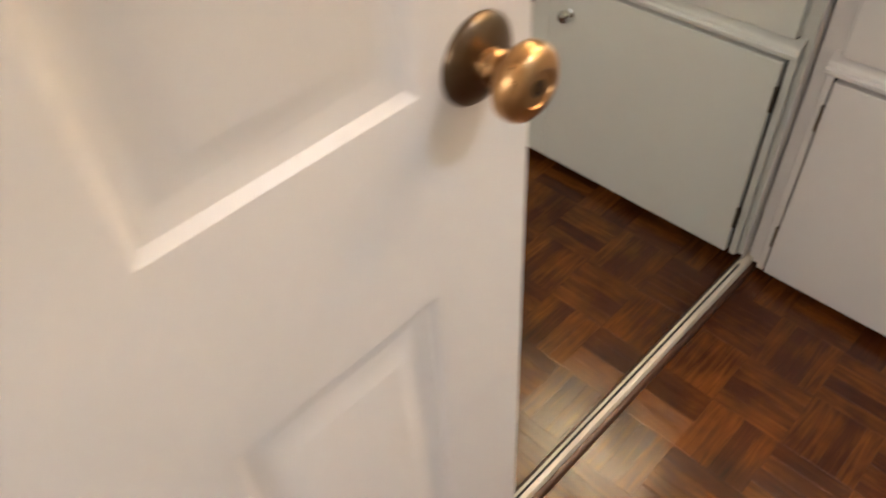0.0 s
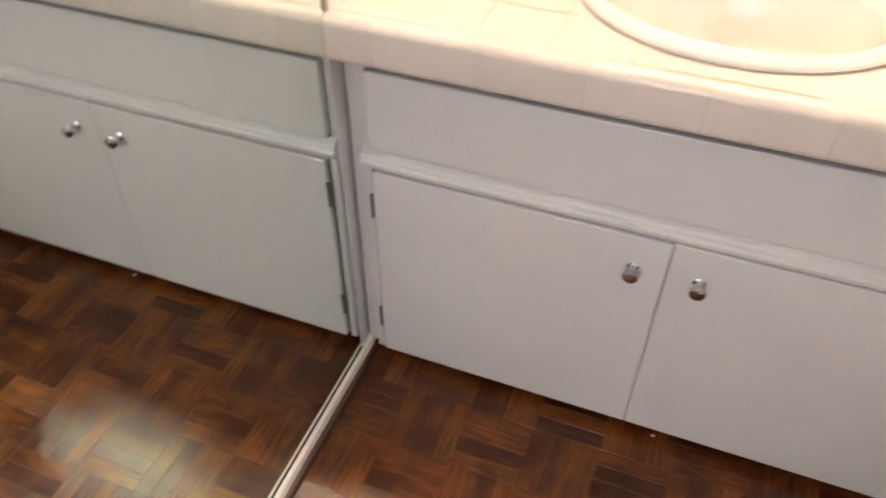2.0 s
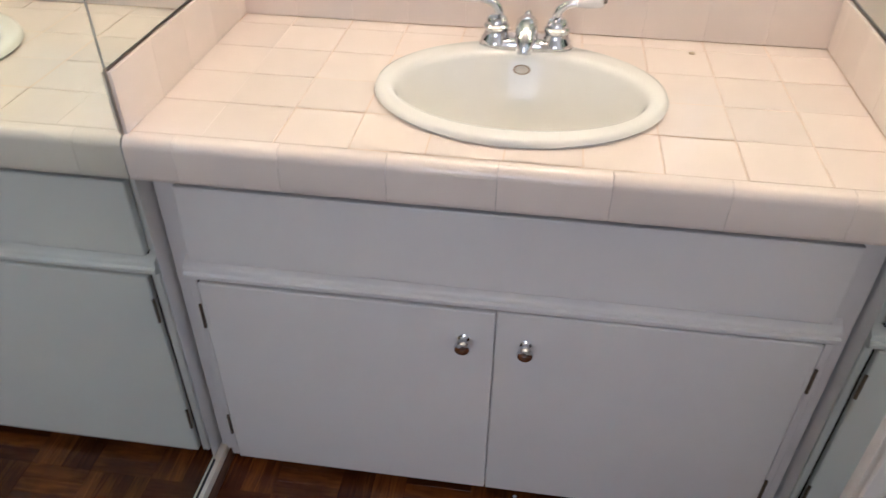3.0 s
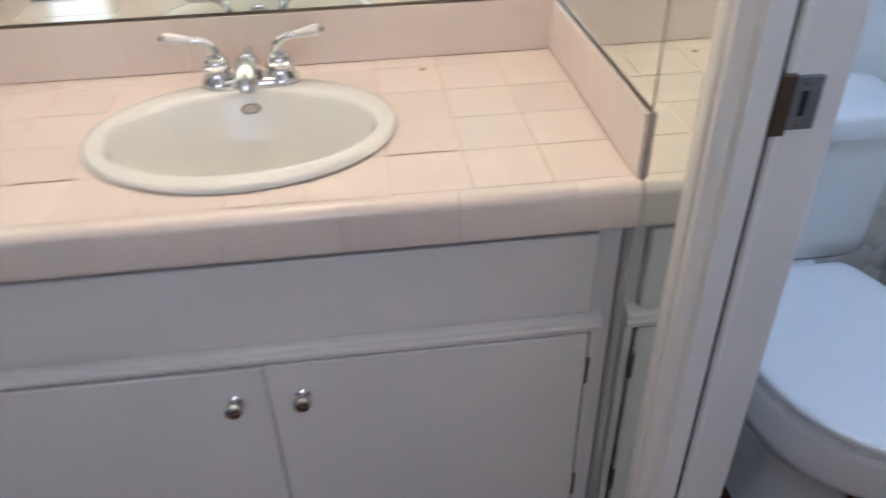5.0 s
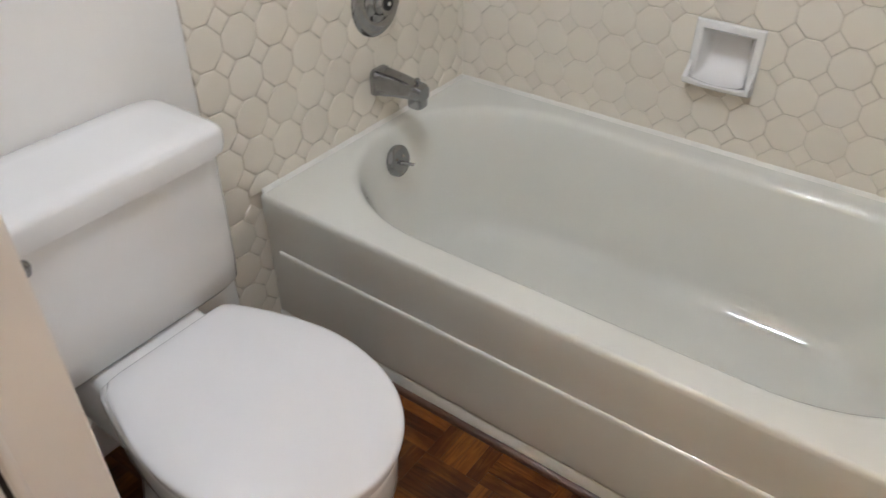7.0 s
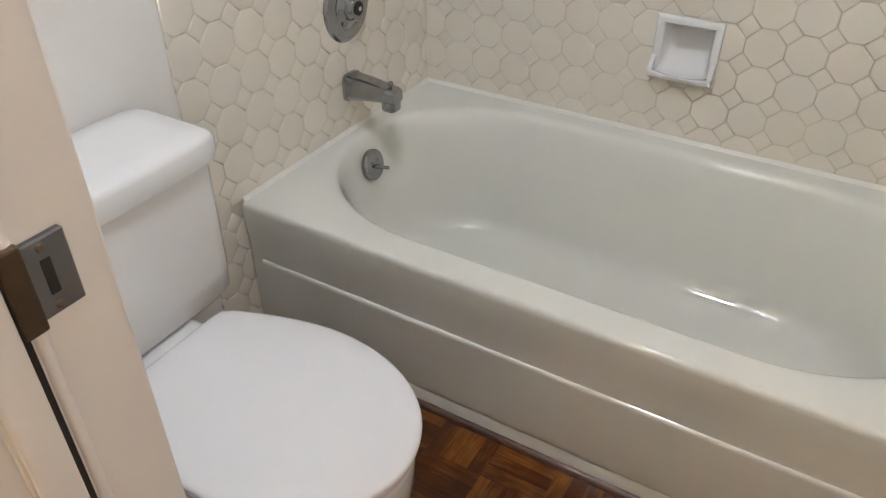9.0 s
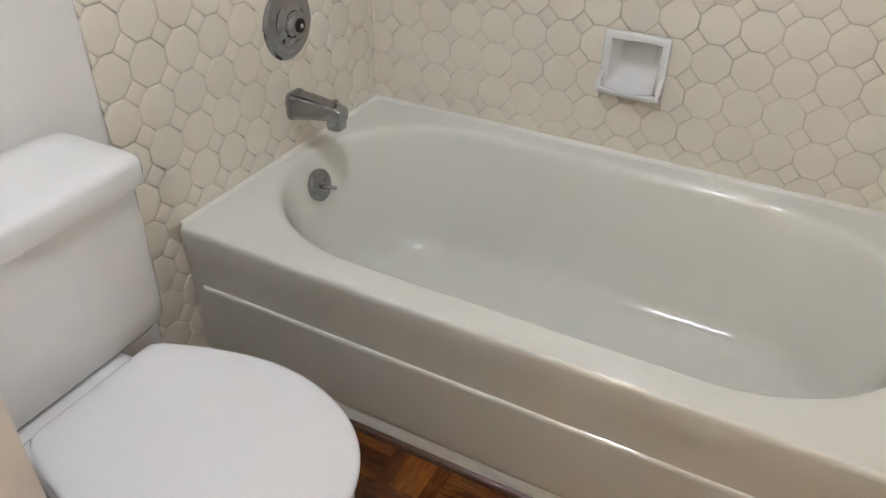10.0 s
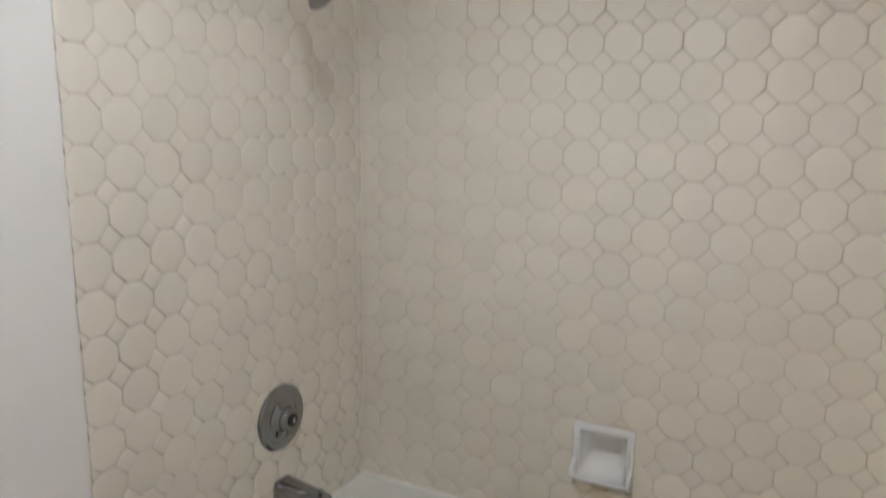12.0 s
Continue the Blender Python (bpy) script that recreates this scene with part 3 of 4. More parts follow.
def faucet():
    f = thing("faucet", "chrome two-handle basin faucet with white lever tips", "faucet")
    fx, fy, fz = 0.362, SY, COUNTER + 0.0125
    base = loft([superring(fx, fy, 0.026 * k, 0.080 * k, 2.6, fz + h, 48) for k, h in ((1.0, -0.002), (1.0, 0.004), (0.96, 0.011), (0.86, 0.015), (0.6, 0.017))])
    part("base", base, CHROME, f, "", 40)
    for s in (-1, 1):
        cy = fy + s * 0.051
        m = Matrix.Translation((fx, cy, fz)) @ Matrix.Diagonal((1, 1, 0.80, 1))
        body = part("handle_body", lathe([(0.027, 0.010), (0.026, 0.016), (0.021, 0.024), (0.0195, 0.034), (0.022, 0.038), (0.022, 0.044), (0.0185, 0.048), (0.018, 0.056), (0.014, 0.062), (0.0, 0.064)], m, 28), CHROME, f, "", 40)
        lever = part("lever", tube([(fx, cy, fz + 0.0448), (fx, cy - s * 0.002, fz + 0.0560), (fx - 0.001, cy + s * 0.001, fz + 0.0660), (fx - 0.003, cy + s * 0.010, fz + 0.0745), (fx - 0.004, cy + s * 0.022, fz + 0.0790), (fx - 0.0045, cy + s * 0.030, fz + 0.0800)], [0.0095, 0.0085, 0.0075, 0.0068, 0.0062, 0.0056]), CHROME, body, "", 60)
        part("lever_tip", tube([(fx - 0.0045, cy + s * 0.029, fz + 0.0800), (fx - 0.005, cy + s * 0.036, fz + 0.0805), (fx - 0.006, cy + s * 0.050, fz + 0.0830), (fx - 0.007, cy + s * 0.066, fz + 0.0860), (fx - 0.0075, cy + s * 0.071, fz + 0.0868)], [0.0058, 0.0066, 0.0088, 0.0100, 0.0070]), HANDLEWHITE, body, "white porcelain lever tip", 60)
        part("tip_cap", tube([(fx - 0.0074, cy + s * 0.0705, fz + 0.0867), (fx - 0.0076, cy + s * 0.0745, fz + 0.0873), (fx - 0.0077, cy + s * 0.0765, fz + 0.0877)], [0.0042, 0.0040, 0.002], 12), STEEL, body, "small dark cap at the lever end", 60)
    sp = tube([(fx + 0.006, fy, fz + 0.006), (fx + 0.002, fy, fz + 0.028), (fx - 0.012, fy, fz + 0.040), (fx - 0.034, fy, fz + 0.039), (fx - 0.054, fy, fz + 0.030), (fx - 0.062, fy, fz + 0.020), (fx - 0.064, fy, fz + 0.012)], [0.020, 0.0195, 0.019, 0.0175, 0.0155, 0.0140, 0.0125], 20)
    part("spout", sp, CHROME, f, "", 50)
    part("lift_rod", lathe([(0.0026, 0.0), (0.0026, 0.034), (0.0055, 0.037), (0.0060, 0.041), (0.0035, 0.045), (0, 0.046)], Matrix.Translation((fx + 0.018, fy, fz + 0.010)), 16), CHROME, f, "", 40)


faucet()
dot = tagged(part("counter_chip", lathe([(0.006, -0.0002), (0.0055, 0.0015), (0.003, 0.0025), (0, 0.0026)], Matrix.Translation((0.406, -0.834, COUNTER)), 16), mat("tan_chip", (0.42, 0.33, 0.22), 0.5, vary=0.2, scale=200), None), "small tan stain chip on the counter tile", "chip")

flake = bmesh.new()
loft([[Vector((0.006 + 0.6 * r * math.cos(a) * (1 + 0.3 * math.sin(3 * a)), -0.604 + 0.9 * r * math.sin(a), z)) for a in [2 * math.pi * k / 9 for k in range(9)]] for r, z in ((0.004, 0.0), (0.0042, 0.002), (0.0025, 0.0035))], bm=flake)
tagged(part("paint_flake", flake, CAULK), "tiny white paint flake lying on the parquet", "debris")

# ---- vanity light bar over the mirror ----
bar = thing("vanity_light", "chrome light bar with round globe bulbs over the mirror", "lamp")
part("back_plate", box(BACK - 0.035, BACK - 0.0005, SY - 0.30, SY + 0.30, 1.99, 2.10, 0.004), CHROME, bar)
for k in range(4):
    gy = SY + (k - 1.5) * 0.145
    gl = Matrix.Translation((BACK - 0.035, gy, 2.045)) @ Euler((0, radians(-90), 0)).to_matrix().to_4x4()
    part("socket", lathe([(0.022, 0), (0.022, 0.014), (0.016, 0.016)], gl, 20), CHROME, bar)
    part("globe_bulb", lathe([(0.012, 0.012)] + [(0.040 * math.sin(a), 0.052 - 0.040 * math.cos(a)) for a in [0.35 + i * (math.pi - 0.36) / 10 for i in range(11)]], gl, 24), GLOBE, bar, "glowing warm globe bulb", 60)

# ---- bath room: ceiling lamp ----
cl = thing("ceiling_light", "open white ceiling light ring with two glowing bulbs", "lamp")
lm = Matrix.Translation((-0.26, -1.53, CEIL)) @ Euler((radians(180), 0, 0)).to_matrix().to_4x4()
# unseen deep ring added to cut the light off the upper tile walls
part("ring", lathe([(0.150, 0.0005), (0.165, 0.002), (0.165, 0.145), (0.160, 0.150), (0.152, 0.147), (0.149, 0.010), (0.149, 0.0006)], lm, 40), CEILING, cl, "deep white ring added to keep light off the upper walls", 40)
part("canopy", lathe([(0.149, 0.001), (0.149, 0.004), (0.0, 0.005)], lm, 40), CEILING, cl, "", 40)
for k in (-1, 1):
    bm = lathe([(0.014, 0.004), (0.014, 0.030)] + [(0.036 * math.sin(a), 0.060 - 0.036 * math.cos(a)) for a in [0.42 + i * (math.pi - 0.43) / 10 for i in range(11)]], lm @ Matrix.Translation((k * 0.062, 0, 0)), 24)
    part("bulb", bm, DOME, cl, "glowing white bulb", 60)

# ---- bathtub ----
def tub():
    t = thing("bathtub", "cream-white enamelled alcove bathtub with stepped apron", "bathtub")
    x0, x1, y0, y1, zr = ENDX + 0.003, BACK - 0.010, TUBY + 0.010, -1.926, 0.378
    cx, cy = -0.245, -2.312
    n = 128
    outer = []
    for i in range(n):
        a = 2 * math.pi * i / n
        c, s = 0.66 * math.cos(a), 0.31 * math.sin(a)
        kx = ((x1 if c > 0 else x0) - cx) / c if abs(c) > 1e-6 else 1e9
        ky = ((y1 if s > 0 else y0) - cy) / s if abs(s) > 1e-6 else 1e9
        k = min(kx, ky)
        outer.append(Vector((cx + c * k, cy + s * k, zr)))
    for px, py in ((x0, y0), (x0, y1), (x1, y0), (x1, y1)):
        j = min(range(n), key=lambda q: (outer[q].x - px) ** 2 + (outer[q].y - py) ** 2)
        outer[j] = Vector((px, py, zr))
    rings = [outer]
    # half length, half width, length of the rounded ends, depth, shift
    spec = [(0.706, 0.349, 0.37, 0.0, 0), (0.694, 0.337, 0.36, -0.0004, 0), (0.686, 0.330, 0.35, -0.0022, 0), (0.680, 0.3245, 0.345, -0.0058, 0), (0.676, 0.320, 0.34, -0.011, 0), (0.673, 0.317, 0.34, -0.018, 0), (0.668, 0.312, 0.34, -0.034, 0), (0.652, 0.297, 0.33, -0.085, 0),
            (0.636, 0.278, 0.32, -0.16, 0), (0.618, 0.259, 0.30, -0.235, 0), (0.610, 0.251, 0.30, -0.266, 0), (0.605, 0.246, 0.29, -0.281, 0), (0.598, 0.239, 0.285, -0.295, 0), (0.590, 0.231, 0.28, -0.306, 0), (0.580, 0.221, 0.27, -0.3145, 0), (0.569, 0.210, 0.26, -0.3200, 0), (0.557, 0.198, 0.25, -0.3235, 0), (0.542, 0.184, 0.23, -0.3255, 0), (0.48, 0.15, 0.20, -0.3280, 0), (0.25, 0.07, 0.10, -0.333, 0.05)]
    for a, b, e, h, dx in spec:
        rings.append(stadium(cx + dx, cy, a, b - 0.008, e, zr + h, n))
    part("basin", loft(rings, False, True), ENAMEL, t, "", 70)
    # front apron
    pr = [(y1 - 0.03, zr - 0.0005), (y1, zr - 0.0005), (y1 + 0.0045, zr - 0.0020), (y1 + 0.0075, zr - 0.007), (y1 + 0.0085, zr - 0.016), (y1 + 0.0075, zr - 0.050), (y1 + 0.0045, zr - 0.085),
          (y1 + 0.0030, zr - 0.12), (y1 + 0.0025, 0.030), (y1 - 0.03, 0.030)]
    part("apron", sweep(pr, "x", x0, x1), ENAMEL, t, "", 60)
    pan = [(y1 - 0.004, 0.2365), (y1 + 0.0050, 0.2355), (y1 + 0.0075, 0.232), (y1 + 0.0080, 0.226), (y1 + 0.0080, 0.221), (y1 + 0.0075, 0.10), (y1 + 0.0072, 0.057), (y1 + 0.0070, 0.052), (y1 + 0.0055, 0.048), (y1 - 0.004, 0.047)]
    bm = sweep(pan, "x", x0 + 0.05, x1 - 0.032)
    part("apron_panel", bm, ENAMEL, t, "raised lower apron panel with bright upper ledge", 60)
    part("apron_foot", sweep([(y1 - 0.03, 0), (y1 + 0.0060, 0), (y1 + 0.0060, 0.041), (y1 + 0.0040, 0.0435), (y1 - 0.03, 0.044)], "x", x0, x1), ENAMEL, t, "", 50)
    # overflow plate with trip lever
    om = Matrix.Translation((0.3995, -2.312, 0.302)) @ Euler((0, radians(-77), 0)).to_matrix().to_4x4() @ Matrix.Scale(1.15, 4)
    ov = part("overflow_plate", lathe([(0.0355, -0.004), (0.0355, 0.003), (0.032, 0.006), (0.022, 0.0075), (0.0, 0.008)], om, 36), DULLCHROME, t, "worn chrome overflow plate with trip lever", 40)
    part("trip_lever", tube([om @ Vector((-0.004, 0, 0.006)), om @ Vector((-0.006, -0.004, 0.020)), om @ Vector((-0.012, -0.012, 0.034))], [0.0055, 0.0050, 0.0042], 12), DULLCHROME, ov, "", 60)
    bm = bmesh.new()
    for dy in (-0.011, 0.011):
        lathe([(0.0032, 0.0075), (0.0030, 0.0088), (0, 0.009)], om @ Matrix.Translation((0.008, dy, 0)), 10, bm)
    part("screw", bm, STEEL, ov)
    part("drain", lathe([(0.026, 0), (0.026, 0.003), (0.021, 0.004), (0.017, 0.0015), (0, 0.001)], Matrix.Translation((0.272, -2.285, 0.0500)), 28), DULLCHROME, t)
    return t


tub()
structure("trim_shoe_tub", sweep([(-1.9195, 0), (-1.906, 0), (-1.9075, 0.006), (-1.912, 0.0105), (-1.9195, 0.012)], "x", ENDX, BACK - 0.012), SHOE, "thin dark wooden strip along the tub apron", "trim", 40)
structure("trim_caulk_long", sweep([(TUBY + 0.006, 0.376), (TUBY + 0.0155, 0.3770), (TUBY + 0.012, 0.381), (TUBY + 0.0085, 0.386), (TUBY + 0.006, 0.387)], "x", ENDX, BACK - 0.004), CAULK, "white caulk line between tub and tile", "trim", 60)
structure("trim_caulk_end", sweep([(BACK - 0.006, 0.376), (BACK - 0.0150, 0.3770), (BACK - 0.012, 0.381), (BACK - 0.0085, 0.386), (BACK - 0.006, 0.387)], "y", TUBY + 0.006, -1.926), CAULK, "white caulk line between tub and tile", "trim", 60)

structure("trim_tile_corner", sweep([(BACK - 0.002, TUBY + 0.002), (BACK - 0.0105, TUBY + 0.002), (BACK - 0.0095, TUBY + 0.0062), (BACK - 0.0075, TUBY + 0.0082), (BACK - 0.002, TUBY + 0.0095)], "z", 0.384, 2.18), WTILE, "cream grout filling the corner of the tiled walls", "trim", 60)

# ---- taps on the tiled wall ----
TW = BACK - 0.0065             # face of the tiles
def wall_taps():
    m = Matrix.Translation((TW, -2.335, 0.690)) @ Euler((0, radians(-90), 0)).to_matrix().to_4x4()
    v = thing("shower_valve", "round worn chrome shower valve plate without handle", "valve")
    part("escutcheon", lathe([(0.0835, -0.003), (0.0835, 0.002), (0.080, 0.006), (0.072, 0.0085), (0.070, 0.0080), (0.068, 0.0085), (0.055, 0.011), (0.050, 0.011)], m, 48), DULLCHROME, v, "", 40)
    part("sleeve", lathe([(0.050, 0.009), (0.047, 0.013), (0.036, 0.016), (0.031, 0.020), (0.029, 0.034), (0.026, 0.037), (0.017, 0.037)], m, 40), DULLCHROME, v, "", 40)
    # solid black disc paints the shade of the open stem socket
    part("stem", lathe([(0.016, 0.030), (0.016, 0.039), (0.012, 0.040)], m, 28), BLACK, v, "black disc painted as the shade inside the stem socket", 40)
    part("stem_tip", lathe([(0.0055, 0.036), (0.0055, 0.042), (0.004, 0.0435), (0, 0.0435)], m, 20), CHROME, v, "", 40)
    s = thing("tub_spout", "worn chrome tub spout with diverter pull", "spout")
    sy, sz = -2.330, 0.497
    rings = []
    for dx, dz, a, b in ((0.0, 0, 0.031, 0.034), (0.010, 0, 0.031, 0.034), (0.014, 0, 0.029, 0.031), (0.060, 0.003, 0.026, 0.026), (0.105, 0.003, 0.0235, 0.020), (0.136, 0.001, 0.0215, 0.018), (0.142, 0.0, 0.019, 0.015)):
        ring = superring(0, 0, a, b, 5.0, 0, 40)
        rings.append([Vector((TW - dx, sy + p.x, sz + dz + p.y)) for p in ring])
    part("spout_body", loft(rings), DULLCHROME, s, "", 40)
    part("spout_mouth", loft([superring(TW - 0.121, sy, a, b, 4.0, sz + h, 40) for a, b, h in ((0.020, 0.0205, -0.004), (0.0195, 0.020, -0.034), (0.017, 0.0175, -0.037))]), DULLCHROME, s, "", 40)
    part("diverter", lathe([(0.0030, 0), (0.0030, 0.012), (0.0055, 0.013), (0.0062, 0.018), (0.0050, 0.021), (0, 0.0215)], Matrix.Translation((TW - 0.122, sy, sz + 0.014)), 16), DULLCHROME, s, "", 40)
    h = thing("wall_shower", "small chrome shower head on a bent arm", "shower")
    part("arm", tube([(TW + 0.002, -2.325, 1.75), (TW - 0.05, -2.325, 1.755), (TW - 0.09, -2.325, 1.735), (TW - 0.125, -2.325, 1.70)], 0.0085, 16), DULLCHROME, h, "", 60)
    part("flange", lathe([(0.030, 0), (0.029, 0.004), (0.018, 0.010), (0.010, 0.012)], Matrix.Translation((TW, -2.325, 1.75)) @ Euler((0, radians(-90), 0)).to_matrix().to_4x4(), 28), DULLCHROME, h, "", 40)
    hm = Matrix.Translation((TW - 0.120, -2.325, 1.705)) @ Euler((0, radians(-138), 0)).to_matrix().to_4x4()
    part("head", lathe([(0.012, 0), (0.014, 0.012), (0.012, 0.020), (0.018, 0.030), (0.030, 0.050), (0.031, 0.056), (0.027, 0.058), (0, 0.057)], hm, 28), DULLCHROME, h, "", 40)


wall_taps()


def soap_dish():
    d = thing("soap_dish", "white ceramic recessed soap dish set in the tiles", "soap dish")
    x0, x1, z0, z1, y = -0.316, -0.164, 0.532, 0.682, TUBY + 0.006
    cx, cz = (x0 + x1) / 2, (z0 + z1) / 2
    def ring(k, dy, n=4, lift=0.0):
        hx, hz = (x1 - x0) / 2 - k, (z1 - z0) / 2 - k
        return [Vector((cx + a * hx, y + dy, cz + b * hz + (lift if b < 0 else 0))) for a, b in ((-1, -1), (1, -1), (1, 1), (-1, 1))]
    part("frame", loft([ring(0, -0.003), ring(0, 0.006), ring(0.003, 0.010), ring(0.009, 0.012), ring(0.016, 0.0115), ring(0.0195, 0.008), ring(0.0205, 0.002)], False, False), PORCELAIN, d, "", 40)
    # scooped recess: vertical back that curves forward into a hollow shelf
    bm = bmesh.new()
    nu, nv = 20, 24
    hx, z_top, z_low = (x1 - x0) / 2 - 0.0195, z1 - 0.0195, z0 + 0.024
    grid = []
    for a in range(nu + 1):
        u = -1 + 2 * a / nu
        side = (1 - abs(u) ** 6) ** 0.5
        row = []
        for b in range(nv + 1):
            w = b / nv
            if w < 0.2:
                deep, zz = math.sin(w / 0.2 * math.pi / 2), z_top - 0.012 * (1 - math.cos(w / 0.2 * math.pi / 2))
            else:
                q = (w - 0.2) / 0.8
                deep, zz = math.cos(q * math.pi / 2) ** 0.8 if q < 1 else 0.0, z_top - 0.012 - (z_top - 0.012 - z_low) * math.sin(q * math.pi / 2) ** 0.9
            hollow = 0.007 * (1 - u * u) * max(0.0, (w - 0.5) / 0.5)
            row.append(bm.verts.new((cx + u * hx, y + 0.008 - 0.052 * deep * side + 0.022 * max(0.0, (w - 0.6) / 0.4) ** 2, zz - hollow)))
        grid.append(row)
    for a in range(nu):
        for b in range(nv):
            bm.faces.new((grid[a][b], grid[a + 1][b], grid[a + 1][b + 1], grid[a][b + 1]))
    part("recess", bm, PORCELAIN, d, "scooped white recess", 60)
    # lip that stands out of the wall, hollowed in the middle, and its curled ends
    rings = []
    for a in range(25):
        u = -1 + a / 12
        sag = 0.007 * (1 - u * u)
        zz = z0 + 0.012 - 0.35 * sag
        rings.append([Vector((cx + u * ((x1 - x0) / 2 - 0.001), y + dy, zz + dz - (sag if up else 0))) for dy, dz, up in ((0.003, -0.010, 0), (0.022, -0.009, 0), (0.034, -0.002, 0), (0.040, 0.007, 0), (0.0395, 0.013, 1), (0.035, 0.0155, 1), (0.029, 0.0135, 1), (0.006, 0.010, 1))])
    part("lip", loft(rings), PORCELAIN, d, "", 50)
    for xa in (x0 + 0.001, x1 - 0.011):
        part("side_horn", loft([[Vector((xa + u, py, pz)) for u, py, pz in ((0, y + 0.008, zz), (0.010, y + 0.008, zz), (0.010, y + 0.008 + ex, zz), (0.005, y + 0.011 + ex, zz), (0, y + 0.008 + ex, zz))] for zz, ex in ((z0 + 0.014, 0.030), (z0 + 0.026, 0.029), (z0 + 0.034, 0.022), (z0 + 0.042, 0.011), (z0 + 0.056, 0.003))]), PORCELAIN, d, "", 60)


soap_dish()

# ---- toilet ----
TY = -1.489


def egg(z, front, width, back, bw, cx=0.0, n=72, corner=0.010):
    """Outline of a toilet seat: half an ellipse in front, straight tapering sides and rounded corners behind."""
    out = []
    for i in range(n):
        t = i / n
        if t < 0.5:
            a = math.pi * (t / 0.5)
            out.append(Vector((cx - front * math.sin(a) ** 0.93, TY + 0.965 * width * math.cos(a), z)))
        else:
            q = (t - 0.5) / 0.5
            if q < 0.32 or q > 0.68:
                k = q / 0.32 if q < 0.32 else (1 - q) / 0.32
                s = -1 if q < 0.32 else 1
                out.append(Vector((cx + (back - corner) * k, TY + s * (0.965 * width - (0.965 * width - bw) * k ** 1.7), z)))
            else:
                k = (q - 0.32) / 0.36
                a = -1 + 2 * k
                edge = 1 - abs(a)
                dx = corner * min(1, (edge / 0.14)) ** 0.5
                out.append(Vector((cx + back - corner + dx, TY + a * bw, z)))
    return out


def toilet():
    t = thing("toilet", "white two-piece toilet with closed oval lid", "toilet")
    rings = [egg(*a) for a in ((0.0, 0.085, 0.112, 0.30, 0.105, 0.0), (0.03, 0.082, 0.108, 0.30, 0.100, 0.0), (0.10, 0.070, 0.092, 0.29, 0.090, 0.0), (0.17, 0.085, 0.100, 0.28, 0.095, 0.0), (0.225, 0.135, 0.130, 0.26, 0.105, 0.0),
             (0.262, 0.190, 0.155, 0.25, 0.115, 0.0), (0.285, 0.219, 0.168, 0.25, 0.120, 0.0), (0.30, 0.224, 0.171, 0.25, 0.120, 0.0), (0.36, 0.226, 0.173, 0.25, 0.122, 0.0), (0.374, 0.224, 0.171, 0.25, 0.121, 0.0), (0.378, 0.216, 0.164, 0.245, 0.115, 0.0))]
    part("bowl", loft(rings), PORCELAIN, t, "", 60)
    part("bowl_shelf", box(0.17, 0.40, TY - 0.112, TY + 0.112, 0.22, 0.374, 0.02, 3), PORCELAIN, t, "", 60)
    seat = [egg(*a) for a in ((0.380, 0.225, 0.172, 0.206, 0.112, 0.0), (0.382, 0.230, 0.177, 0.210, 0.116, 0.0), (0.392, 0.231, 0.178, 0.210, 0.116, 0.0), (0.396, 0.226, 0.173, 0.206, 0.112, 0.0))]
    part("seat", loft(seat), SEATMAT, t, "", 40)
    lid = [egg(*a) for a in ((0.399, 0.230, 0.177, 0.210, 0.118, 0.0), (0.401, 0.236, 0.181, 0.214, 0.121, 0.0), (0.409, 0.237, 0.182, 0.215, 0.122, 0.0), (0.4130, 0.2345, 0.1795, 0.213, 0.120, 0.0), (0.4155, 0.229, 0.174, 0.209, 0.117, 0.0), (0.4185, 0.213, 0.160, 0.195, 0.107, 0.0), (0.4203, 0.196, 0.146, 0.178, 0.097, 0.0), (0.4210, 0.178, 0.131, 0.158, 0.087, 0.0), (0.4213, 0.10, 0.08, 0.09, 0.05, 0.0))]
    part("lid", loft(lid), SEATMAT, t, "closed smooth white lid", 40)
    for s in (-1, 1):
        part("lid_hinge", tube([(0.219, TY + s * 0.062, 0.390), (0.219, TY + s * 0.096, 0.390)], 0.011, 16), SEATMAT, t, "", 50)
        part("bolt_cap", lathe([(0.017, 0), (0.017, 0.006), (0.013, 0.016), (0.006, 0.021), (0, 0.022)], Matrix.Translation((0.135, TY + s * 0.118, 0.0)), 20), SEATMAT, t, "", 50)
    # tank, tapering to its foot with rounded edges
    def rr(cx, cy, hx, hy, z):
        return superring(cx, cy, hx, hy, 9.0, z, 80)
    tx, TKY = 0.366, TY
    tk = [rr(tx + dx, TKY, hx, hy, z) for z, hx, hy, dx in ((0.362, 0.070, 0.190, 0.008), (0.368, 0.084, 0.204, 0.002), (0.385, 0.092, 0.211, -0.003), (0.43, 0.093, 0.214, -0.003), (0.60, 0.093, 0.218, 0), (0.655, 0.094, 0.219, 0))]
    part("tank", loft(tk), PORCELAIN, t, "", 60)
    ld = [rr(tx - 0.001, TKY - 0.003, hx, hy, z) for z, hx, hy in ((0.643, 0.097, 0.223), (0.6445, 0.1020, 0.2280), (0.656, 0.104, 0.231), (0.680, 0.1035, 0.2305), (0.687, 0.100, 0.224), (0.6905, 0.092, 0.216), (0.692, 0.06, 0.18))]
    part("tank_lid", loft(ld), PORCELAIN, t, "", 60)
    hm = Matrix.Translation((tx - 0.092, TY + 0.143, 0.622)) @ Euler((0, radians(-90), 0)).to_matrix().to_4x4()
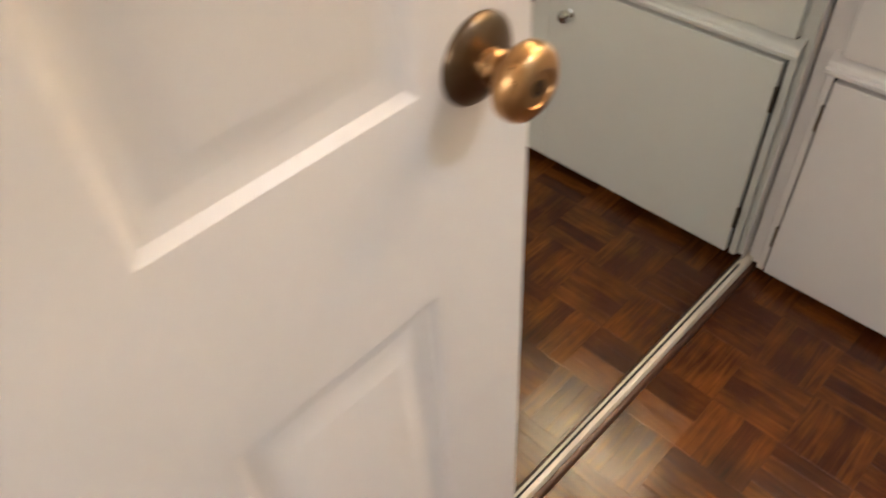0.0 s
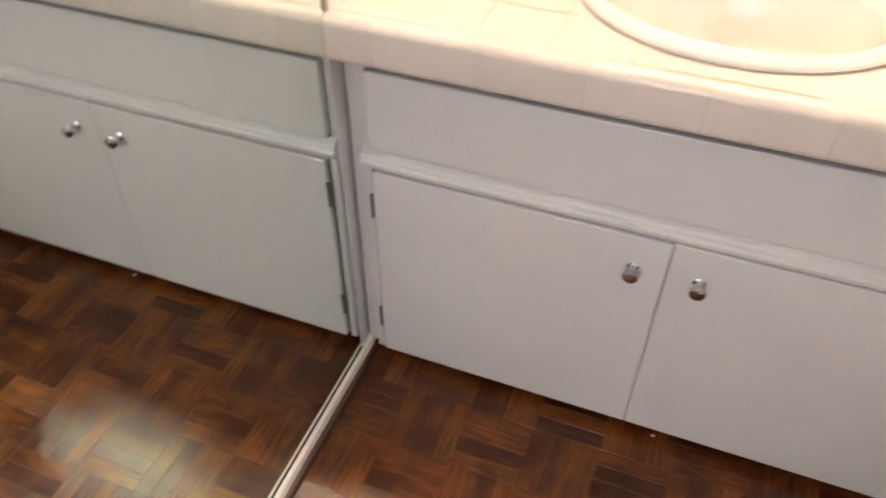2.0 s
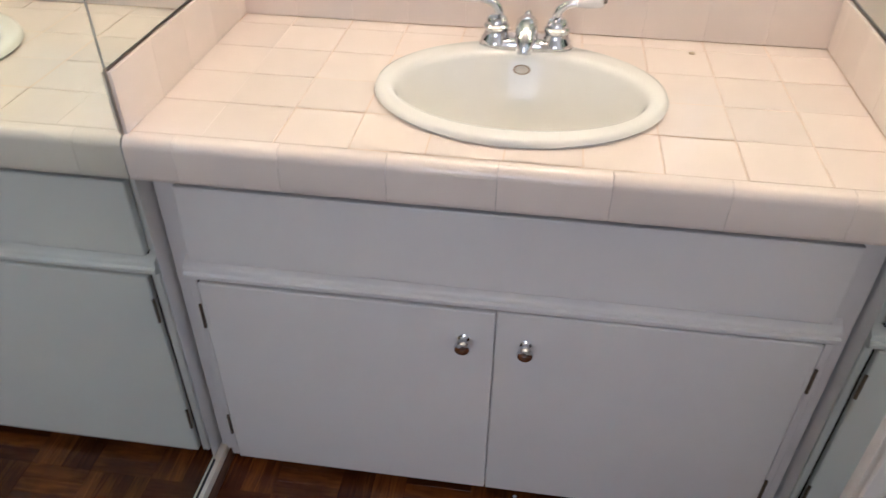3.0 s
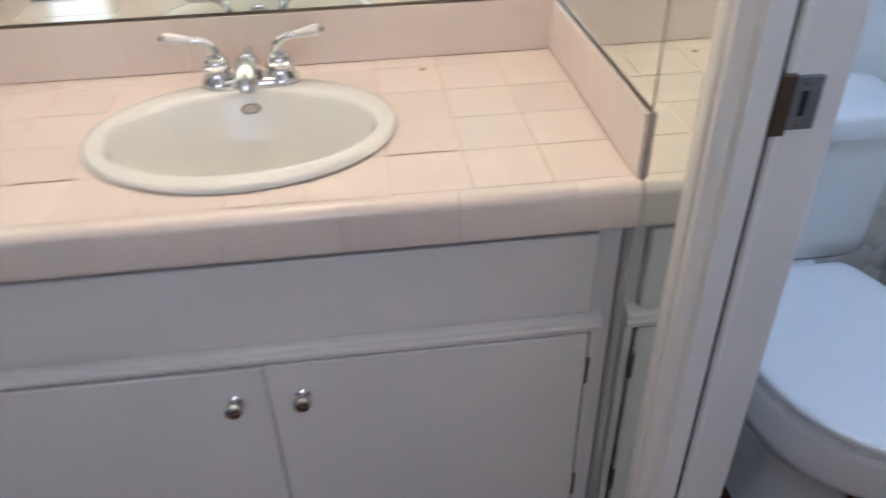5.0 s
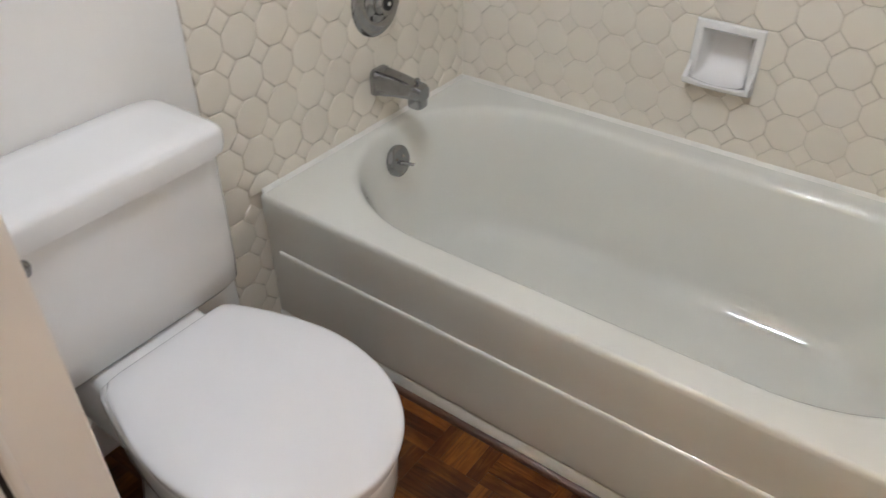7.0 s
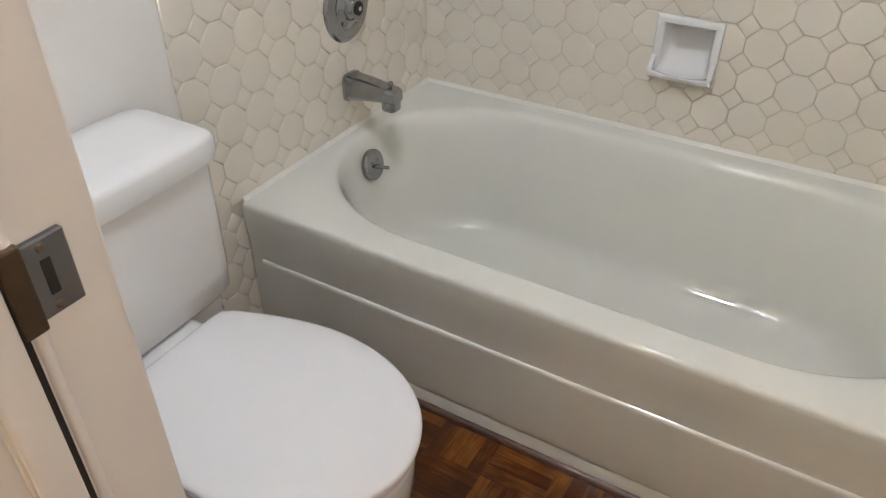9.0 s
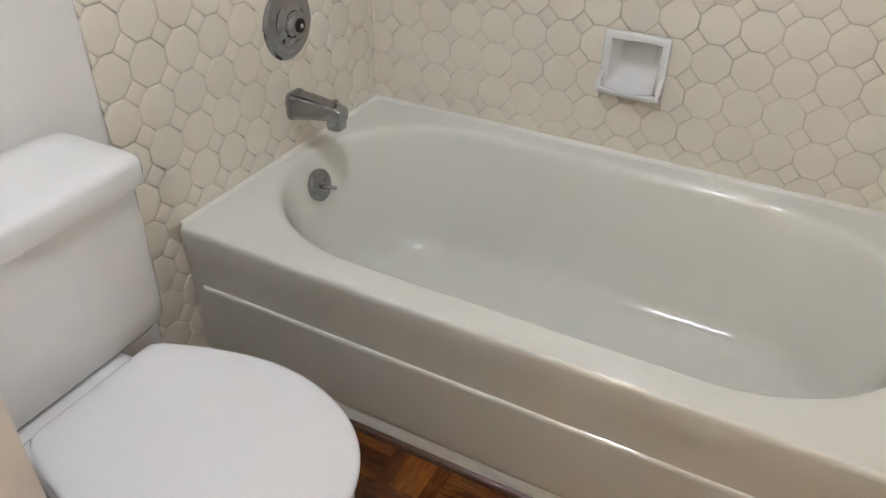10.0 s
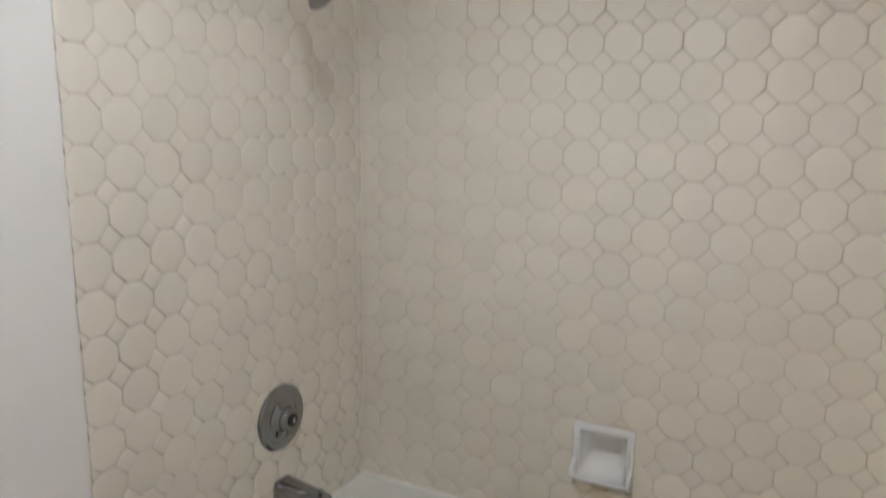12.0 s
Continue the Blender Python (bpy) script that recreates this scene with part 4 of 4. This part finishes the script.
    lev = part("flush_lever", lathe([(0.014, 0), (0.013, 0.006), (0.008, 0.009), (0.007, 0.018), (0, 0.019)], hm, 20), DULLCHROME, t, "small chrome flush lever", 50)
    part("lever_arm", tube([(tx - 0.108, TY + 0.143, 0.622), (tx - 0.111, TY + 0.165, 0.620), (tx - 0.112, TY + 0.195, 0.616)], [0.007, 0.006, 0.008], 12), DULLCHROME, lev, "", 60)
    return t


toilet()
structure("baseboard_bath", box(BACK - 0.012, BACK - 0.0005, -1.812, WR2, 0, 0.09, 0.003), PAINT, "white painted baseboard behind the toilet", "baseboard")
structure("baseboard_partition", box(JAMB + 0.07, BACK - 0.013, WR2 - 0.012, WR2 - 0.0005, 0, 0.09, 0.003), PAINT, "white painted baseboard on the partition", "baseboard")

# ---- counter tiles ----
def slab_mesh(name, hx, hy, h, bev, material):
    """A flat piece with a chamfered upper edge, centred, its top at z = 0."""
    bm = bmesh.new()
    lo = [bm.verts.new((a * hx, b * hy, -h)) for a, b in ((-1, -1), (1, -1), (1, 1), (-1, 1))]
    mi = [bm.verts.new((a * hx, b * hy, -bev)) for a, b in ((-1, -1), (1, -1), (1, 1), (-1, 1))]
    up = [bm.verts.new((a * (hx - bev), b * (hy - bev), 0)) for a, b in ((-1, -1), (1, -1), (1, 1), (-1, 1))]
    for r, q in ((lo, mi), (mi, up)):
        for k in range(4):
            bm.faces.new((r[k], r[(k + 1) % 4], q[(k + 1) % 4], q[k]))
    bm.faces.new(up)
    me = bpy.data.meshes.new(name)
    bm.to_mesh(me)
    bm.free()
    me.materials.append(material)
    return me


TP, TG = 0.1072, 0.0009
tile_me = slab_mesh("tile", TP / 2 - TG, TP / 2 - TG, 0.004, 0.0008, CTILE)
rows_x = [-0.0085 + TP * k for k in range(5)]
ylines = [WR + 0.0065 + TP * k for k in range(11)]
rnd = random.Random(3)
for x0 in rows_x:
    for y0 in ylines:
        xa, xb, ya, yb = x0 + TG, min(x0 + TP, BACK - 0.010) - TG, y0 + TG, min(y0 + TP, WL - 0.007) - TG
        if xb - xa < 0.008 or yb - ya < 0.006:
            continue
        corners = [in_basin(px, py, 0.99) for px in (xa, (xa + xb) / 2, xb) for py in (ya, (ya + yb) / 2, yb)]
        if all(corners):
            continue
        zz = COUNTER + rnd.uniform(-0.0004, 0.0003)
        if any(corners):
            n = 12
            bm = bmesh.new()
            for i in range(n):
                for j in range(n):
                    p = [(xa + (xb - xa) * (i + u) / n, ya + (yb - ya) * (j + w) / n) for u, w in ((0, 0), (1, 0), (1, 1), (0, 1))]
                    if not in_basin(sum(q[0] for q in p) / 4, sum(q[1] for q in p) / 4, 0.945):
                        bm.faces.new([bm.verts.new((q[0], q[1], zz)) for q in p])
            bmesh.ops.remove_doubles(bm, verts=bm.verts, dist=0.0001)
            if bm.faces:
                part("tile", bm, CTILE, counter)
            else:
                bm.free()
        else:
            me = tile_me
            if xb - xa < TP * 0.9 or yb - ya < TP * 0.9:
                me = slab_mesh("tile", (xb - xa) / 2, (yb - ya) / 2, 0.004, 0.0008, CTILE)
            ob = new("tile", me)
            ob.parent = counter
            ob.matrix_basis = pose((xa + xb) / 2, (ya + yb) / 2, zz, rnd.uniform(-0.15, 0.15), rnd.uniform(-0.15, 0.15), 0)
# rounded front edge pieces
edge = [(-0.0095, COUNTER)] + [(-0.017 - 0.017 * math.sin(a), COUNTER - 0.017 + 0.0175 * math.cos(a)) for a in [i * math.pi / 14 for i in range(8)]] + [(-0.034, 0.712), (-0.0325, 0.705), (-0.028, 0.702), (-0.012, 0.702), (-0.0095, 0.706)]
cuts = [WR + 0.0005] + [WR + 0.090 + 0.1525 * k for k in range(7)] + [WL - 0.0005]
for a, b in zip(cuts, cuts[1:]):
    part("edge_tile", sweep(edge, "y", a + 0.0003, b - 0.0003), CTILE, counter, "", 60)
# splash pieces
for a, b in zip(ylines, ylines[1:] + [WL - 0.007]):
    part("splash_tile", box(BACK - 0.0125, BACK - 0.003, a + 0.0001, min(b, WL - 0.007) - 0.0001, COUNTER + 0.001, BS - 0.001, 0.0006, 1), CTILE, counter)
for yy, s in ((WL, -1), (WR, 1)):
    for x0 in [-0.020] + rows_x[1:]:
        x1 = rows_x[1] if x0 < -0.01 else min(x0 + TP, BACK - 0.013)
        part("splash_tile", box(x0 + 0.0001, x1 - 0.0001, yy + s * 0.0004, yy + s * 0.0075, COUNTER + 0.001, BS - 0.001, 0.0006, 1), CTILE, counter)

# ---- wall tiles: octagons with small squares between ----
PT = 0.0862
def octa_points(h, cut):
    return [(h, -h + cut), (h, h - cut), (h - cut, h), (-h + cut, h), (-h, h - cut), (-h, -h + cut), (-h + cut, -h), (h - cut, -h)]


OCT = octa_points(PT / 2 - 0.0005, 0.0272)
DOTP = [(0.0263, 0), (0, 0.0263), (-0.0263, 0), (0, -0.0263)]


def tile_faces(bm, pts, put, h=0.0055):
    """A pillowed tile: sides, rounded shoulder and face."""
    n = len(pts)
    levels = ((1.0, 0.0), (1.0, h * 0.62), (0.972, h * 0.92), (0.915, h))
    rings = [[bm.verts.new(put(u * k, v * k, d)) for u, v in pts] for k, d in levels]
    for r, q in zip(rings, rings[1:]):
        for i in range(n):
            f = bm.faces.new((r[i], r[(i + 1) % n], q[(i + 1) % n], q[i]))
            f.smooth = True
    bm.faces.new(rings[-1]).smooth = True


def clip(pts, u0, u1, v0, v1):
    """A convex outline cut to a rectangle."""
    for ax, lim, sg in ((0, u0, 1), (0, u1, -1), (1, v0, 1), (1, v1, -1)):
        out = []
        for i, p in enumerate(pts):
            q = pts[(i + 1) % len(pts)]
            a, b = sg * (p[ax] - lim), sg * (q[ax] - lim)
            if a >= 0:
                out.append(p)
            if a * b < 0:
                k = a / (a - b)
                out.append((p[0] + (q[0] - p[0]) * k, p[1] + (q[1] - p[1]) * k))
        pts = out
        if len(pts) < 3:
            return []
    return pts


def tile_mesh(name, pts):
    bm = bmesh.new()
    tile_faces(bm, pts, lambda u, v, d: (u, v, d))
    bmesh.ops.recalc_face_normals(bm, faces=bm.faces)
    me = bpy.data.meshes.new(name)
    bm.to_mesh(me)
    bm.free()
    me.materials.append(WTILE)
    return me


def tile_field(bed, frame_m, u0, u1, v0, v1, uc, vc, near, hole=None, low=None):
    """Tiles over the rectangle u0..u1, v0..v1 of a wall; near(u, v) says which become pieces of their own."""
    rest = bmesh.new()
    oct_me, dot_me = tile_mesh("tile", OCT), tile_mesh("tile", DOTP)
    rg = random.Random(11)
    i0, i1 = int((u0 - uc) / PT) - 2, int((u1 - uc) / PT) + 2
    j0, j1 = int((v0 - vc) / PT) - 2, int((v1 - vc) / PT) + 2
    for i in range(i0, i1 + 1):
        for j in range(j0, j1 + 1):
            for kind, du, dv in (("oct", 0, 0), ("dot", PT / 2, PT / 2)):
                cu, cv = uc + i * PT + du, vc + j * PT + dv
                base = OCT if kind == "oct" else DOTP
                pts = [(cu + a, cv + b) for a, b in base]
                cut = clip(pts, u0, u1, v0, v1)
                if not cut:
                    continue
                if low and cu > low[0] - 0.06 and cv < low[1] + 0.05:
                    leg, top = clip(cut, u0, low[0], v0, low[1]), clip(cut, u0, u1, low[1], v1)
                    cut = leg if area(leg) > area(top) else top
                    if area(cut) < 0.00008:
                        continue
                if hole and hole[0] - 0.03 < cu < hole[1] + 0.03 and hole[2] - 0.03 < cv < hole[3] + 0.03:
                    if hole[0] < cu < hole[1] and hole[2] < cv < hole[3]:
                        continue
                    best = max((clip(cut, u0, hole[0], v0, v1), clip(cut, hole[1], u1, v0, v1), clip(cut, u0, u1, v0, hole[2]), clip(cut, u0, u1, hole[3], v1)), key=lambda c: area(c))
                    cut = best
                    if area(cut) < 0.0001:
                        continue
                whole = len(cut) == len(base) and abs(area(cut) - area(base)) < 1e-7
                tilt = (rg.uniform(-1.5, 1.5), rg.uniform(-1.5, 1.5))
                lift = rg.uniform(-0.0008, 0.0006)
                if whole and near(cu, cv):
                    ob = new("tile", oct_me if kind == "oct" else dot_me)
                    ob.parent = bed
                    ob.matrix_basis = frame_m @ pose(cu, cv, lift, tilt[0], tilt[1], 0)
                else:
                    mu, mv = sum(p[0] for p in cut) / len(cut), sum(p[1] for p in cut) / len(cut)
                    pm = frame_m @ pose(mu, mv, lift, tilt[0], tilt[1], 0)
                    tile_faces(rest, [(p[0] - mu, p[1] - mv) for p in cut], lambda u, v, d: pm @ Vector((u, v, d)))
    ob = part("tiles_rest", rest, WTILES, bed)
    ob["kind"] = "stuff"


def area(pts):
    return abs(sum(pts[i][0] * pts[(i + 1) % len(pts)][1] - pts[(i + 1) % len(pts)][0] * pts[i][1] for i in range(len(pts)))) / 2 if len(pts) > 2 else 0.0


# long wall: u along -x from the corner, v up
lbm = box(ENDX, -0.316 + 0.012, TUBY, TUBY + 0.0037, 0.30, 2.2)
box(-0.164 - 0.012, BACK, TUBY, TUBY + 0.0037, 0.30, 2.2, bm=lbm)
box(-0.316 + 0.012, -0.164 - 0.012, TUBY, TUBY + 0.0037, 0.30, 0.53, bm=lbm)
box(-0.316 + 0.012, -0.164 - 0.012, TUBY, TUBY + 0.0037, 0.68, 2.2, bm=lbm)
bed_long = structure("tile_wall_long", lbm, WGROUT, "cream octagon-and-dot tiles along the bathtub wall", "tiled wall")
m_long = Matrix(((-1, 0, 0, 0), (0, 0, 1, TUBY + 0.0015), (0, 1, 0, 0), (0, 0, 0, 1)))
tile_field(bed_long, m_long, -(BACK - 0.0062), -ENDX, 0.381, 2.18, -0.024, 0.468, lambda u, v: u < 0.50 and v < 1.25, hole=(0.164, 0.316, 0.532, 0.682))
# tap wall: u along y (reversed), v up
tbm = box(BACK - 0.0037, BACK, TUBY, -1.817, 0.30, 2.2)
box(BACK - 0.0037, BACK, -1.926, -1.817, 0.0, 0.30, bm=tbm)
bed_end = structure("tile_wall_taps", tbm, WGROUT, "cream octagon-and-dot tiles on the tap wall", "tiled wall")
m_end = Matrix(((0, 0, -1, BACK - 0.0015), (-1, 0, 0, 0), (0, 1, 0, 0), (0, 0, 0, 1)))
tile_field(bed_end, m_end, 1.815, -TUBY - 0.0062, 0.0, 2.18, 2.020, 0.554, lambda u, v: v < 1.7, low=(1.926, 0.381))

# ---- parquet ----
BLK, NF = 0.130, 4
FW = BLK / NF


def finger_mesh(along_y, material):
    a, b = (FW / 2 - 0.00012, BLK / 2 - 0.00012) if along_y else (BLK / 2 - 0.00012, FW / 2 - 0.00012)
    return slab_mesh("parquet_finger", a, b, 0.0035, 0.0002, material)


f_y, f_x = finger_mesh(True, FP_Y), finger_mesh(False, FP_X)
rest = {True: bmesh.new(), False: bmesh.new()}
rg = random.Random(5)
made = 0
xs0, ys0 = -0.190, -0.256
for i in range(-11, 6):
    for j in range(-14, 4):
        bx, by = xs0 + i * BLK, ys0 + (j - 1) * BLK + BLK
        along = (i + j) % 2 == 0
        for k in range(NF):
            cx, cy = (bx + (k + 0.5) * FW, by - BLK / 2) if along else (bx + BLK / 2, by - BLK + (k + 0.5) * FW)
            hx, hy = (FW / 2, BLK / 2) if along else (BLK / 2, FW / 2)
            in_a = cx + hx > ENTRY and cx - hx < 0.07 and cy - hy < -0.02 and cy + hy > WR
            in_b = cx + hx > ENDX and cx - hx < BACK and cy - hy < WR and cy + hy > -1.94
            if not (in_a or in_b):
                continue
            zz = rg.uniform(-0.0002, 0.0002)
            if in_a and -0.66 < cx < 0.03 and -0.90 < cy and made < 300:
                ob = new("parquet_finger", f_y if along else f_x)
                ob.parent = floor
                ob.matrix_basis = pose(cx, cy, zz, rg.uniform(-0.25, 0.25), rg.uniform(-0.25, 0.25), 0)
                made += 1
            else:
                bm = rest[along]
                lo, up = [], []
                g, bv = 0.00012, 0.0002
                for a, b in ((-1, -1), (1, -1), (1, 1), (-1, 1)):
                    lo.append(bm.verts.new((cx + a * (hx - g), cy + b * (hy - g), zz - bv)))
                    up.append(bm.verts.new((cx + a * (hx - g - bv), cy + b * (hy - g - bv), zz + rg.uniform(-0.0001, 0.0001))))
                for q in range(4):
                    bm.faces.new((lo[q], lo[(q + 1) % 4], up[(q + 1) % 4], up[q]))
                bm.faces.new(up)
for along, bm in rest.items():
    ob = part("parquet_rest", bm, FS_Y if along else FS_X, floor)
    ob["kind"] = "stuff"
